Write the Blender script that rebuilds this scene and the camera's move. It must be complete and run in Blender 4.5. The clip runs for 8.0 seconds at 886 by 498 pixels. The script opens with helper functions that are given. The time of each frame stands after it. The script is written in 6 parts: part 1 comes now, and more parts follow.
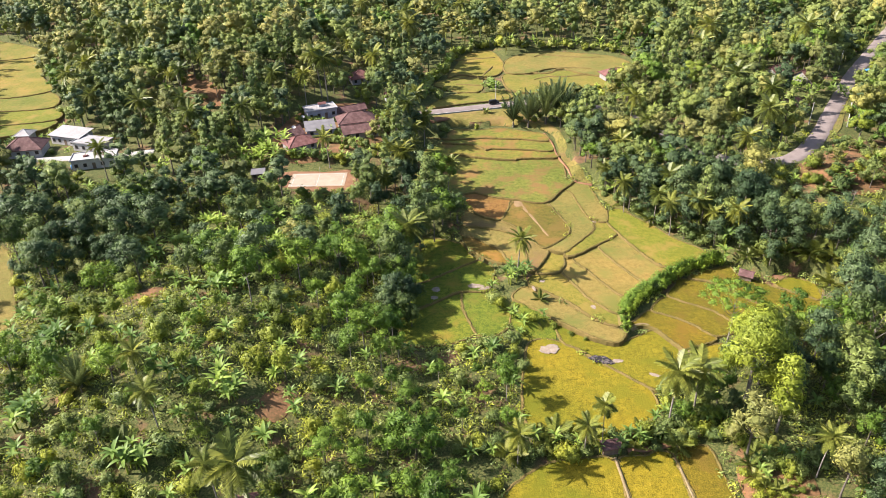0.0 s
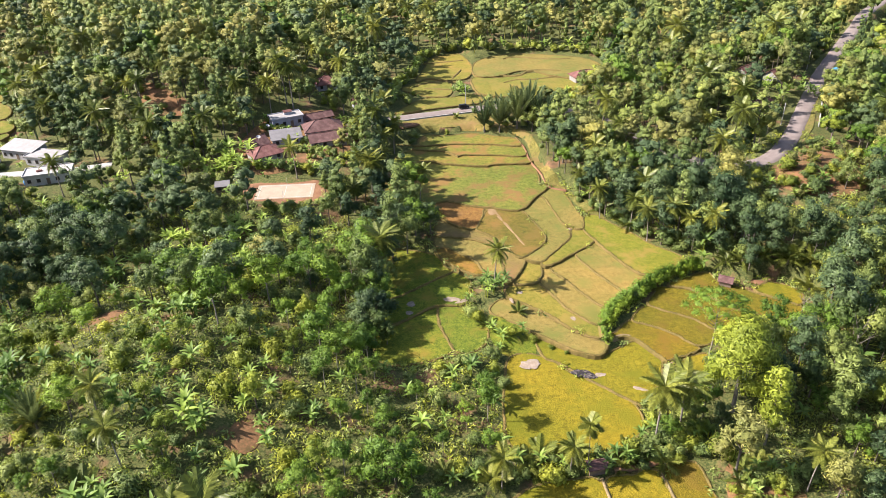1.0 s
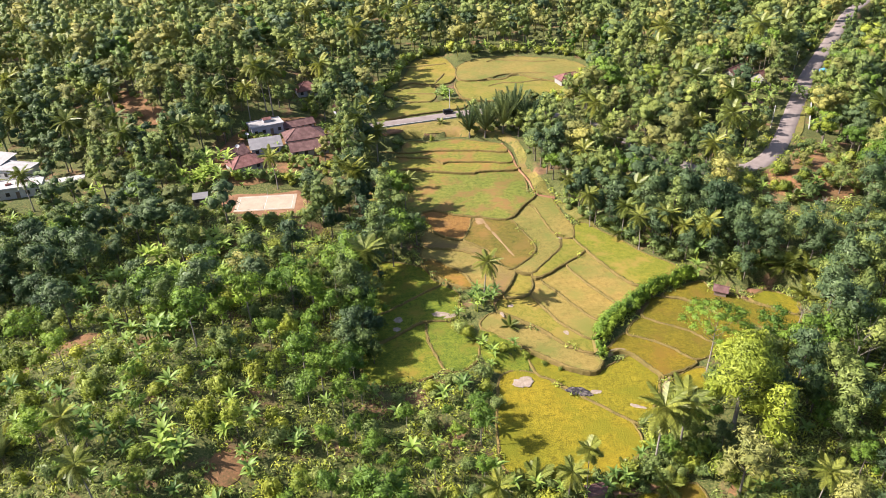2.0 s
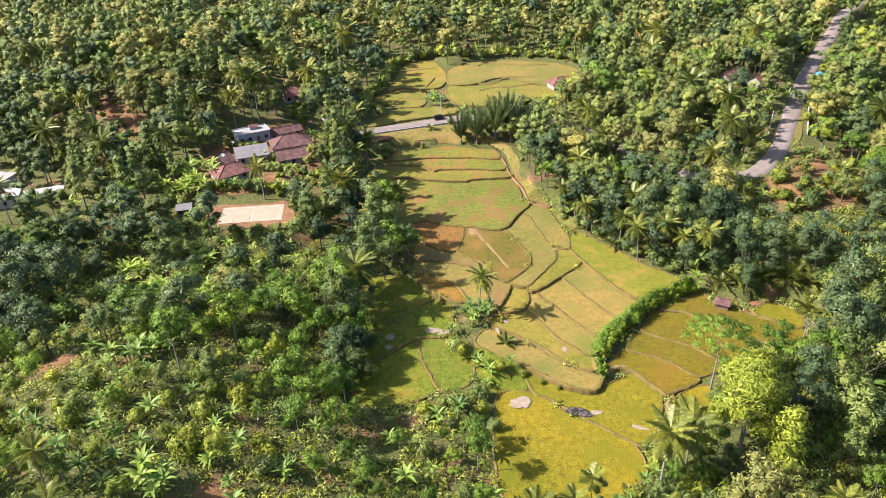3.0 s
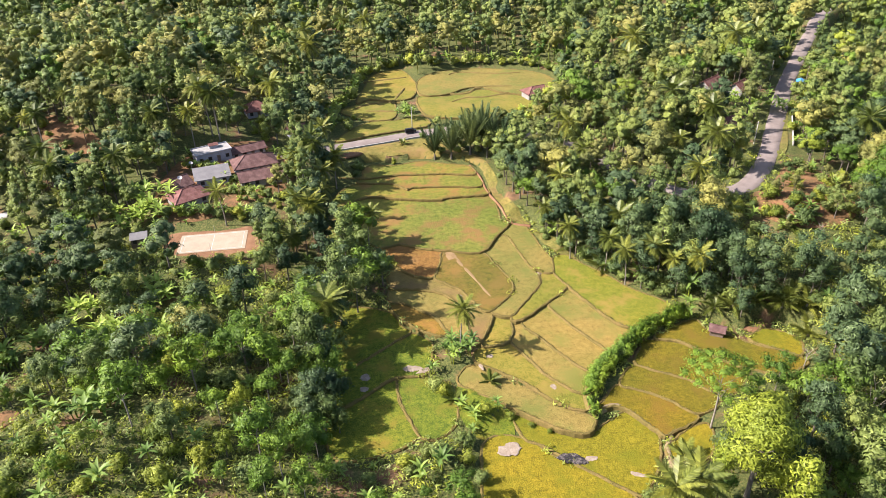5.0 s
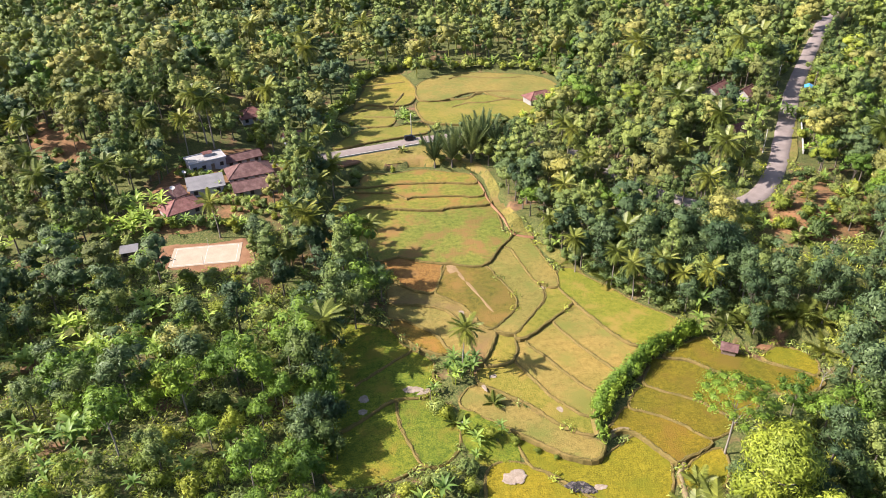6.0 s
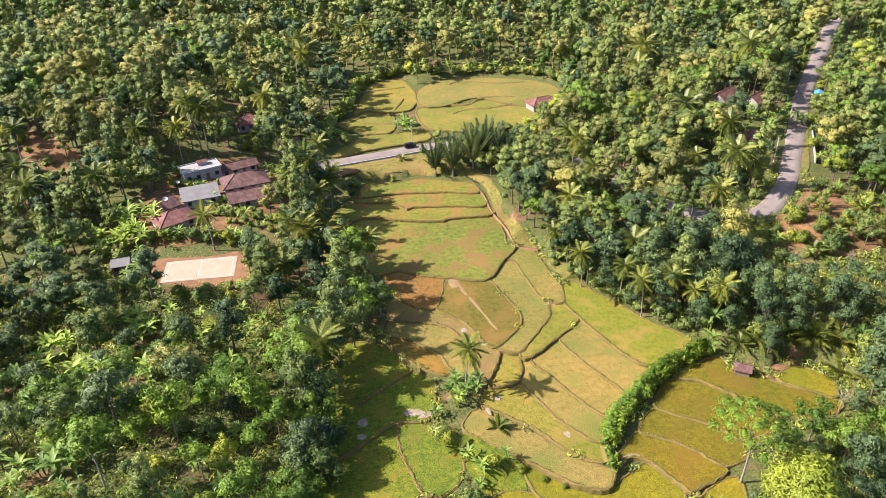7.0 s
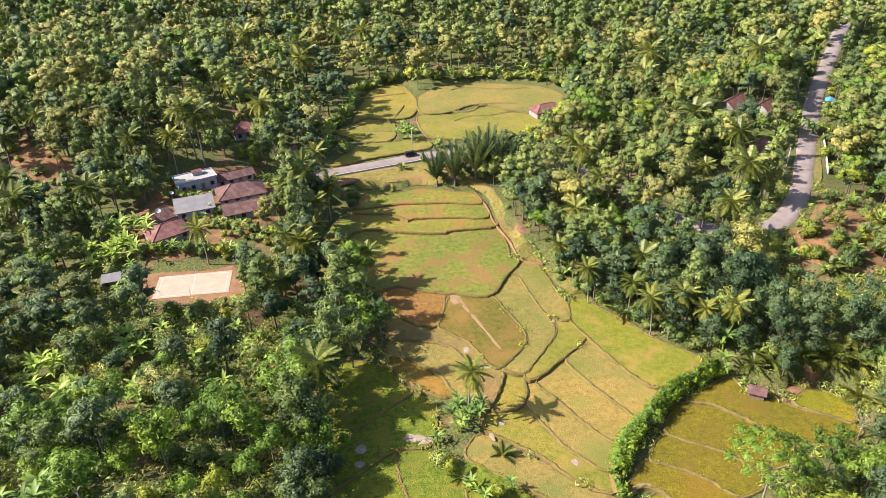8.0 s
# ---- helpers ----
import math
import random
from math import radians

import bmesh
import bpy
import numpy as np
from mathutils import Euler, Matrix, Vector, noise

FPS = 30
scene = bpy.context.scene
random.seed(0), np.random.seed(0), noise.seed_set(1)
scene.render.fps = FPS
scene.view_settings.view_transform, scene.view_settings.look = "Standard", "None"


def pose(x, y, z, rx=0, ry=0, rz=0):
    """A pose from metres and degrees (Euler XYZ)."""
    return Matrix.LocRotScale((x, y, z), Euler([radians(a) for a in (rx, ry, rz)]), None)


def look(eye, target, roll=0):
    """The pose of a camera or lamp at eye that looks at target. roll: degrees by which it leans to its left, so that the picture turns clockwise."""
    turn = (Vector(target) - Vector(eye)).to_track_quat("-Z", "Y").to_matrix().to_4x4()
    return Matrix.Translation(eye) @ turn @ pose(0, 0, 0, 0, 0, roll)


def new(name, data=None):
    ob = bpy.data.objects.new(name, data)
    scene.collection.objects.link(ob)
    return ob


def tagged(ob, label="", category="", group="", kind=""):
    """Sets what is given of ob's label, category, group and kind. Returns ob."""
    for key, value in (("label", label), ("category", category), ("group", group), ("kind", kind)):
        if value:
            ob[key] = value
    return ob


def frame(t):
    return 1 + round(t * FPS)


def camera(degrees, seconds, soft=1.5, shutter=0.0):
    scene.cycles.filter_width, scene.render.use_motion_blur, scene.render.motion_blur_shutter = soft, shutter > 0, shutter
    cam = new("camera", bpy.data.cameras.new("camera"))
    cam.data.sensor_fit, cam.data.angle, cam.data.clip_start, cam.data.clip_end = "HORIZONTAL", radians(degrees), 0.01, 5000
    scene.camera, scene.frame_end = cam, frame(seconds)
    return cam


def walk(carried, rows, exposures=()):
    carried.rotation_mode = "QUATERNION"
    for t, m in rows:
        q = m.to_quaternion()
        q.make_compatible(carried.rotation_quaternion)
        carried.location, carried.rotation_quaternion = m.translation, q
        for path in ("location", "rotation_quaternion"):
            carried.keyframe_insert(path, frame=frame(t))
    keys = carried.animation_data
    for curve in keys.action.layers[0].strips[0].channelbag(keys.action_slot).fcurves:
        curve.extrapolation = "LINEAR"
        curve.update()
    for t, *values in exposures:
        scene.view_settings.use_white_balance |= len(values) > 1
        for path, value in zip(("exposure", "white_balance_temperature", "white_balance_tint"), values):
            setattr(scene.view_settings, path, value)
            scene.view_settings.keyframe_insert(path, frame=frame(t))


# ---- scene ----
cam = camera(63.1, 8.0, 0.6)
PATH = [
    (0, (0.516, -2.209, 88.62), (0.534, -0.488, 87.601), -1.6),
    (0.5, (0.104, 1.189, 88.547), (0.167, 2.908, 87.527), -1.6),
    (1, (-0.268, 4.574, 88.471), (-0.167, 6.291, 87.449), -1.6),
    (1.5, (-0.545, 8.04, 88.378), (-0.417, 9.754, 87.355), -1.7),
    (3, (-0.796, 18.304, 87.884), (-0.621, 20.013, 86.861), -1.6),
    (3.5, (-0.734, 21.699, 87.773), (-0.541, 23.407, 86.75), -1.6),
    (4, (-0.667, 25.175, 87.669), (-0.451, 26.879, 86.645), -1.6),
    (4.5, (-0.566, 28.68, 87.561), (-0.322, 30.381, 86.537), -1.6),
    (6, (0.003, 39.154, 87.171), (0.263, 40.853, 86.148), -1.5),
    (6.5, (0.313, 42.637, 87.063), (0.574, 44.336, 86.04), -1.5),
    (7, (0.639, 46.046, 86.952), (0.9, 47.746, 85.93), -1.5),
    (7.5, (1.078, 49.411, 86.893), (1.338, 51.111, 85.872), -1.5),
    (8, (1.559, 52.811, 86.863), (1.818, 54.512, 85.843), -1.5),
]
walk(cam, [(t, look(eye, target, roll)) for t, eye, target, roll in PATH], [(0, 1.5, 6450, 16), (8, 1.5, 6450, 16)])

# ---- world, sun, exposure ----
SUN_FROM = Vector((-0.88, 0.06, 0.74)).normalized()   # towards the sun
world = bpy.data.worlds.new("sky")
scene.world = world
world.use_nodes = True
sky = world.node_tree.nodes.new("ShaderNodeTexSky")
sky.sky_type, sky.sun_disc = "NISHITA", False
sky.sun_elevation = math.asin(SUN_FROM.z)
sky.sun_rotation = math.atan2(SUN_FROM.x, SUN_FROM.y)
sky.dust_density = 2.0
background = world.node_tree.nodes["Background"]
background.inputs["Strength"].default_value = 0.10
world.node_tree.links.new(sky.outputs[0], background.inputs["Color"])
sun = new("sun", bpy.data.lights.new("sun", "SUN"))
sun.data.energy, sun.data.angle, sun.data.color = 5.0, radians(0.6), (1.0, 0.93, 0.86)
sun.matrix_world = look((0, 0, 200), Vector((0, 0, 200)) - SUN_FROM)

rng = np.random.default_rng(7)


# ---- materials ----
def material(name, rough=0.8):
    m = bpy.data.materials.new(name)
    m.use_nodes = True
    nodes, links = m.node_tree.nodes, m.node_tree.links
    shader = nodes["Principled BSDF"]
    shader.inputs["Roughness"].default_value = rough
    shader.inputs["Specular IOR Level"].default_value = 0.25
    return m, nodes, links, shader


def ramp(nodes, stops):
    r = nodes.new("ShaderNodeValToRGB")
    while len(r.color_ramp.elements) < len(stops):
        r.color_ramp.elements.new(0.5)
    for e, (p, c) in zip(r.color_ramp.elements, stops):
        e.position, e.color = p, (*c, 1)
    return r


def noise_node(nodes, links, scale, detail=4.0, rough=0.6, coord="Object"):
    tex = nodes.new("ShaderNodeTexCoord")
    n = nodes.new("ShaderNodeTexNoise")
    n.inputs["Scale"].default_value, n.inputs["Detail"].default_value, n.inputs["Roughness"].default_value = scale, detail, rough
    links.new(tex.outputs[coord], n.inputs["Vector"])
    return n


def mix(nodes, links, fac, a, b, how="MIX"):
    m = nodes.new("ShaderNodeMix")
    m.data_type, m.blend_type = "RGBA", how
    for socket, value in ((m.inputs[0], fac), (m.inputs[6], a), (m.inputs[7], b)):
        if isinstance(value, bpy.types.NodeSocket):
            links.new(value, socket)
        elif isinstance(value, (int, float)):
            socket.default_value = value
        else:
            socket.default_value = (*value, 1)
    return m.outputs[2]


def bump(nodes, links, shader, height, strength, distance):
    b = nodes.new("ShaderNodeBump")
    b.inputs["Strength"].default_value, b.inputs["Distance"].default_value = strength, distance
    links.new(height, b.inputs["Height"])
    links.new(b.outputs[0], shader.inputs["Normal"])


def mottled(name, dark, mid, light, scale=0.5, fine=6.0, rough=0.85, relief=0.06, spread=0.5):
    """A ground, earth or masonry surface: broad stains, fine grain and relief."""
    m, nodes, links, shader = material(name, rough)
    broad, grain = noise_node(nodes, links, scale), noise_node(nodes, links, fine, 6, 0.7)
    r = ramp(nodes, [(0.3, dark), (0.5, mid), (0.7, light)])
    both = nodes.new("ShaderNodeMath")
    both.operation, both.inputs[1].default_value = "MULTIPLY_ADD", spread
    links.new(grain.outputs[0], both.inputs[0])
    half = nodes.new("ShaderNodeMath")
    half.operation, half.inputs[1].default_value = "MULTIPLY", 1 - spread
    links.new(broad.outputs[0], half.inputs[0])
    links.new(half.outputs[0], both.inputs[2])
    links.new(both.outputs[0], r.inputs[0])
    links.new(r.outputs[0], shader.inputs["Base Color"])
    if relief:
        bump(nodes, links, shader, grain.outputs[0], 0.7, relief)
    return m


def leafy(name, dark, light, rough=0.55, through_light=0.30, mass=False):
    """Leaves: each leaf and each plant has its own shade, and some light goes through."""
    m, nodes, links, shader = material(name, rough)
    shader.inputs["Specular IOR Level"].default_value = 0.3
    info, geo = nodes.new("ShaderNodeObjectInfo"), nodes.new("ShaderNodeNewGeometry")
    shade = ramp(nodes, [(0.0, (0.26, 0.26, 0.26)), (0.4, (0.40, 0.40, 0.40)), (0.75, (0.54, 0.54, 0.54)), (1.0, (0.76, 0.76, 0.76))])
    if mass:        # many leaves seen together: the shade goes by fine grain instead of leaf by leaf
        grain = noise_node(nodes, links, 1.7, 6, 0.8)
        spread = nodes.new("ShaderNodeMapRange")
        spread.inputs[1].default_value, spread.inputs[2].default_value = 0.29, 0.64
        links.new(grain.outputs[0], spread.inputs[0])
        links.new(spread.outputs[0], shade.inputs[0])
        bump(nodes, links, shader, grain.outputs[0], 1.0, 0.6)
    else:
        links.new(geo.outputs["Random Per Island"], shade.inputs[0])
    leaf = mix(nodes, links, shade.outputs[0], dark, light)
    tone = ramp(nodes, [(0.0, (0.50, 0.60, 0.55)), (0.3, (0.82, 0.88, 0.82)), (0.65, (1.04, 1.04, 1.0)), (1.0, (1.28, 1.22, 1.0))])
    links.new(info.outputs["Random"], tone.inputs[0])
    colour = mix(nodes, links, 1.0, leaf, tone.outputs[0], "MULTIPLY")
    grove = nodes.new("ShaderNodeTexNoise")
    grove.inputs["Scale"].default_value, grove.inputs["Detail"].default_value = 0.06, 3.0
    links.new(geo.outputs["Position"], grove.inputs["Vector"])
    stand = ramp(nodes, [(0.34, (0.64, 0.72, 0.70)), (0.5, (1.0, 1.0, 1.0)), (0.66, (1.22, 1.15, 1.0))])
    links.new(grove.outputs[0], stand.inputs[0])
    colour = mix(nodes, links, 1.0, colour, stand.outputs[0], "MULTIPLY")
    links.new(colour, shader.inputs["Base Color"])
    glow = nodes.new("ShaderNodeBsdfTranslucent")
    links.new(colour, glow.inputs["Color"])
    both = nodes.new("ShaderNodeMixShader")
    both.inputs[0].default_value = through_light
    links.new(shader.outputs[0], both.inputs[1])
    links.new(glow.outputs[0], both.inputs[2])
    links.new(both.outputs[0], nodes["Material Output"].inputs["Surface"])
    return m


LEAF_COLOURS = {     # name, darkest and lightest leaf, gloss, light let through
    "broad": ("broad_leaves", (0.037, 0.063, 0.017), (0.344, 0.418, 0.112), 0.55, 0.30),
    "deep": ("deep_green_leaves", (0.017, 0.036, 0.017), (0.158, 0.231, 0.087), 0.55, 0.26),
    "fresh": ("fresh_leaves", (0.040, 0.090, 0.011), (0.280, 0.414, 0.050), 0.55, 0.32),
    "lime": ("yellow_green_leaves", (0.091, 0.130, 0.012), (0.353, 0.420, 0.057), 0.55, 0.32),
    "olive": ("olive_leaves", (0.080, 0.088, 0.024), (0.420, 0.415, 0.120), 0.55, 0.30),
    "banana": ("banana_leaves", (0.099, 0.163, 0.036), (0.312, 0.432, 0.097), 0.50, 0.38),
    "palm": ("palm_leaflets", (0.056, 0.074, 0.015), (0.304, 0.321, 0.063), 0.45, 0.30),
    "sunny": ("sunlit_yellow_green_leaves", (0.126, 0.158, 0.011), (0.437, 0.493, 0.062), 0.55, 0.34),
    "clipped": ("hedge_leaves", (0.067, 0.133, 0.012), (0.403, 0.551, 0.065), 0.55, 0.32),
    "sugar": ("dark_palm_leaflets", (0.030, 0.051, 0.023), (0.150, 0.191, 0.077), 0.40, 0.25),
    "weed": ("weeds", (0.106, 0.137, 0.017), (0.393, 0.432, 0.056), 0.55, 0.32),
}
LEAF = {key: leafy(*spec) for key, spec in LEAF_COLOURS.items()}
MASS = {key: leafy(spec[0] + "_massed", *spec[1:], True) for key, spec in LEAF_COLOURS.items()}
BARK = mottled("bark", (0.055, 0.043, 0.033), (0.11, 0.092, 0.072), (0.19, 0.165, 0.135), 1.5, 9.0, 0.9, 0.02)
PALE_BARK = mottled("pale_bark", (0.11, 0.09, 0.07), (0.19, 0.165, 0.135), (0.29, 0.26, 0.22), 1.5, 9.0, 0.9, 0.02)


def ground_material():
    m, nodes, links, shader = material("forest_floor", 0.95)
    soil = ramp(nodes, [(0.3, (0.07, 0.04, 0.022)), (0.5, (0.14, 0.08, 0.04)), (0.72, (0.24, 0.14, 0.075))])
    weeds = ramp(nodes, [(0.38, (0.028, 0.042, 0.011)), (0.5, (0.070, 0.082, 0.020)), (0.62, (0.135, 0.125, 0.042))])
    a, b = noise_node(nodes, links, 0.5, 6, 0.7), noise_node(nodes, links, 2.2, 6, 0.75)
    links.new(a.outputs[0], soil.inputs[0])
    links.new(b.outputs[0], weeds.inputs[0])
    where = noise_node(nodes, links, 0.11, 5, 0.65)
    edge = ramp(nodes, [(0.54, (0, 0, 0)), (0.66, (1, 1, 1))])
    links.new(where.outputs[0], edge.inputs[0])
    links.new(mix(nodes, links, edge.outputs[0], weeds.outputs[0], soil.outputs[0]), shader.inputs["Base Color"])
    bump(nodes, links, shader, b.outputs[0], 0.8, 0.25)
    return m


def crop_material(name, dark, mid, light, bare, amount, fine=3.2):
    """A field: broad patches, small tufts, bare earth showing here and there; each plot has its own shade."""
    m, nodes, links, shader = material(name, 0.92)
    tuft, patch = noise_node(nodes, links, fine, 6, 0.8), noise_node(nodes, links, 0.13, 5, 0.65)
    clod = noise_node(nodes, links, 0.8, 4, 0.7)
    both = nodes.new("ShaderNodeMath")
    both.operation = "MULTIPLY_ADD"
    both.inputs[1].default_value = 0.45
    half = nodes.new("ShaderNodeMath")
    half.operation, half.inputs[1].default_value = "MULTIPLY", 0.55
    links.new(tuft.outputs[0], half.inputs[0])
    links.new(clod.outputs[0], both.inputs[0])
    links.new(half.outputs[0], both.inputs[2])
    tone = ramp(nodes, [(0.40, dark), (0.5, mid), (0.60, light)])
    links.new(both.outputs[0], tone.inputs[0])
    edge = ramp(nodes, [(0.56 - amount * 0.2, (0, 0, 0)), (0.70 - amount * 0.2, (1, 1, 1))])
    links.new(patch.outputs[0], edge.inputs[0])
    colour = mix(nodes, links, edge.outputs[0], tone.outputs[0], bare)
    dry = noise_node(nodes, links, 0.035, 3, 0.6)
    fade = ramp(nodes, [(0.38, (0.80, 0.90, 0.78)), (0.5, (1, 1, 1)), (0.62, (1.15, 1.06, 1.05))])
    links.new(dry.outputs[0], fade.inputs[0])
    colour = mix(nodes, links, 1.0, colour, fade.outputs[0], "MULTIPLY")
    info = nodes.new("ShaderNodeObjectInfo")
    own = ramp(nodes, [(0.0, (0.84, 0.92, 0.86)), (0.5, (1, 1, 1)), (1.0, (1.12, 1.05, 0.95))])
    links.new(info.outputs["Random"], own.inputs[0])
    links.new(mix(nodes, links, 1.0, colour, own.outputs[0], "MULTIPLY"), shader.inputs["Base Color"])
    bump(nodes, links, shader, both.outputs[0], 0.9, 0.35)
    return m


GROUND = ground_material()
CROP = {
    "fallow": crop_material("fallow_grass", (0.059, 0.077, 0.010), (0.122, 0.131, 0.018), (0.193, 0.177, 0.035), (0.171, 0.105, 0.031), 0.42),
    "brown": crop_material("dry_brown_stubble", (0.118, 0.053, 0.013), (0.192, 0.093, 0.022), (0.269, 0.144, 0.037), (0.222, 0.114, 0.037), 0.4),
    "weedy": crop_material("weedy_stubble", (0.070, 0.059, 0.007), (0.134, 0.096, 0.014), (0.197, 0.136, 0.023), (0.188, 0.107, 0.026), 0.45),
    "straw": crop_material("rice_straw", (0.124, 0.095, 0.022), (0.191, 0.143, 0.035), (0.240, 0.181, 0.055), (0.147, 0.137, 0.030), 0.4),
    "dry": crop_material("dry_straw", (0.110, 0.079, 0.020), (0.171, 0.124, 0.034), (0.220, 0.162, 0.048), (0.162, 0.105, 0.040), 0.4),
    "green": crop_material("regrown_rice", (0.089, 0.093, 0.010), (0.144, 0.136, 0.020), (0.196, 0.166, 0.032), (0.191, 0.145, 0.032), 0.4),
    "bright": crop_material("young_rice", (0.080, 0.097, 0.006), (0.121, 0.133, 0.012), (0.170, 0.163, 0.021), (0.197, 0.148, 0.032), 0.3),
    "ripe": crop_material("ripe_rice", (0.090, 0.078, 0.003), (0.161, 0.134, 0.005), (0.225, 0.183, 0.012), (0.128, 0.121, 0.005), 0.45),
    "olive": crop_material("olive_rice", (0.066, 0.058, 0.002), (0.115, 0.094, 0.004), (0.166, 0.129, 0.009), (0.122, 0.083, 0.009), 0.35),
    "verge": crop_material("dry_verge_grass", (0.073, 0.070, 0.014), (0.133, 0.120, 0.027), (0.198, 0.169, 0.049), (0.167, 0.120, 0.043), 0.35),
    "lush": crop_material("lush_grass", (0.040, 0.066, 0.005), (0.092, 0.120, 0.008), (0.165, 0.170, 0.017), (0.146, 0.124, 0.017), 0.28),
}
BUND = mottled("bund_earth", (0.066, 0.060, 0.014), (0.122, 0.092, 0.026), (0.190, 0.128, 0.046), 0.25, 3.0, 0.95, 0.1)
ASPHALT = mottled("worn_asphalt", (0.120, 0.098, 0.088), (0.175, 0.144, 0.129), (0.232, 0.195, 0.174), 0.3, 5.0, 0.9, 0.01)
CONCRETE = mottled("concrete", (0.225, 0.210, 0.188), (0.315, 0.300, 0.277), (0.413, 0.398, 0.367), 0.5, 8.0, 0.9, 0.01)
COURT = mottled("pale_court_concrete", (0.215, 0.170, 0.118), (0.285, 0.232, 0.168), (0.345, 0.290, 0.220), 0.35, 5.0, 0.9, 0.01)
DIRT = mottled("red_dirt", (0.095, 0.045, 0.022), (0.170, 0.088, 0.045), (0.250, 0.145, 0.080), 0.3, 4.0, 0.95, 0.05)
SCRUB_EARTH = mottled("scrubby_earth", (0.034, 0.042, 0.010), (0.135, 0.075, 0.032), (0.27, 0.125, 0.060), 0.3, 1.8, 0.95, 0.12)
PATH_DIRT = mottled("trodden_path", (0.120, 0.088, 0.042), (0.190, 0.145, 0.075), (0.260, 0.205, 0.115), 0.4, 4.0, 0.95, 0.03)
FIELD_EARTH = mottled("pale_field_earth", (0.130, 0.084, 0.036), (0.200, 0.132, 0.062), (0.270, 0.185, 0.098), 0.5, 2.5, 0.95, 0.05)
PLASTER = mottled("white_plaster", (0.270, 0.262, 0.252), (0.370, 0.360, 0.348), (0.460, 0.450, 0.438), 0.6, 6.0, 0.8, 0.005)
DIM_WALL = mottled("dim_whitewash", (0.150, 0.140, 0.125), (0.230, 0.218, 0.198), (0.310, 0.298, 0.276), 0.6, 6.0, 0.85, 0.005)
GREY_WALL = mottled("grey_wall", (0.195, 0.195, 0.217), (0.285, 0.285, 0.315), (0.375, 0.375, 0.405), 0.6, 6.0, 0.85, 0.005)
DARK = mottled("dark_opening", (0.011, 0.011, 0.011), (0.022, 0.021, 0.019), (0.038, 0.034, 0.030), 1.0, 5.0, 0.6, 0.0)
WOOD = mottled("weathered_wood", (0.075, 0.053, 0.038), (0.143, 0.105, 0.075), (0.225, 0.180, 0.135), 0.8, 9.0, 0.9, 0.01)
SHEET = mottled("pale_roof_sheet", (0.180, 0.170, 0.160), (0.270, 0.260, 0.248), (0.370, 0.360, 0.345), 0.4, 5.0, 0.6, 0.01)
GREY_SHEET = mottled("grey_fibre_sheet", (0.085, 0.083, 0.084), (0.135, 0.130, 0.130), (0.185, 0.180, 0.176), 0.4, 5.0, 0.8, 0.01)
MUD = mottled("dried_mud", (0.140, 0.104, 0.072), (0.225, 0.178, 0.132), (0.320, 0.265, 0.208), 0.8, 4.0, 0.9, 0.05)
ASH = mottled("burnt_straw", (0.009, 0.008, 0.009), (0.022, 0.020, 0.021), (0.225, 0.188, 0.165), 1.2, 3.0, 0.95, 0.08)


def tile_material(name, dark, mid, light):
    m, nodes, links, shader = material(name, 0.85)
    tex = nodes.new("ShaderNodeTexCoord")
    bands = nodes.new("ShaderNodeTexWave")
    bands.bands_direction = "Z"
    bands.inputs["Scale"].default_value, bands.inputs["Distortion"].default_value = 1.6, 0.6
    links.new(tex.outputs["Object"], bands.inputs["Vector"])
    stain, grain = noise_node(nodes, links, 0.6, 5, 0.7), noise_node(nodes, links, 5.0, 5, 0.7)
    r = ramp(nodes, [(0.3, dark), (0.5, mid), (0.7, light)])
    links.new(stain.outputs[0], r.inputs[0])
    colour = mix(nodes, links, 0.35, r.outputs[0], grain.outputs["Color"], "OVERLAY")
    links.new(colour, shader.inputs["Base Color"])
    bump(nodes, links, shader, bands.outputs["Color"], 0.3, 0.05)
    return m


TILE = tile_material("clay_roof_tiles", (0.058, 0.030, 0.026), (0.105, 0.056, 0.050), (0.165, 0.098, 0.086))
TILE_RED = tile_material("red_roof_tiles", (0.085, 0.036, 0.030), (0.145, 0.064, 0.054), (0.21, 0.108, 0.092))


# ---- mesh helpers ----
def mesh_of(name, verts, faces, mat, smooth=False):
    me = bpy.data.meshes.new(name)
    me.from_pydata([tuple(v) for v in verts], [], [tuple(f) for f in faces])
    me.materials.append(mat)
    if smooth:
        me.shade_smooth()
    me.update()
    return me


def part(name, bm, mat, parent, label="", smooth=False):
    """Links a bmesh as one mesh object under a thing or a part."""
    me = bpy.data.meshes.new(name)
    bm.normal_update()
    bm.to_mesh(me)
    bm.free()
    me.materials.append(mat)
    if smooth:
        me.shade_smooth()
    ob = new(name, me)
    ob.parent = parent
    if label:
        ob["label"] = label
    return ob


def shared(name, me, parent, m=None):
    ob = new(name, me)
    ob.parent = parent
    if m is not None:
        ob.matrix_basis = m
    return ob


def box(bm, x0, x1, y0, y1, z0, z1, bevel=0.0):
    made = bmesh.ops.create_cube(bm, size=1)["verts"]
    for v in made:
        v.co = Vector(((x0 + x1) / 2 + v.co.x * (x1 - x0), (y0 + y1) / 2 + v.co.y * (y1 - y0), (z0 + z1) / 2 + v.co.z * (z1 - z0)))
    if bevel:
        edges = list({e for v in made for e in v.link_edges})
        bmesh.ops.bevel(bm, geom=edges, offset=bevel, segments=2, affect="EDGES")


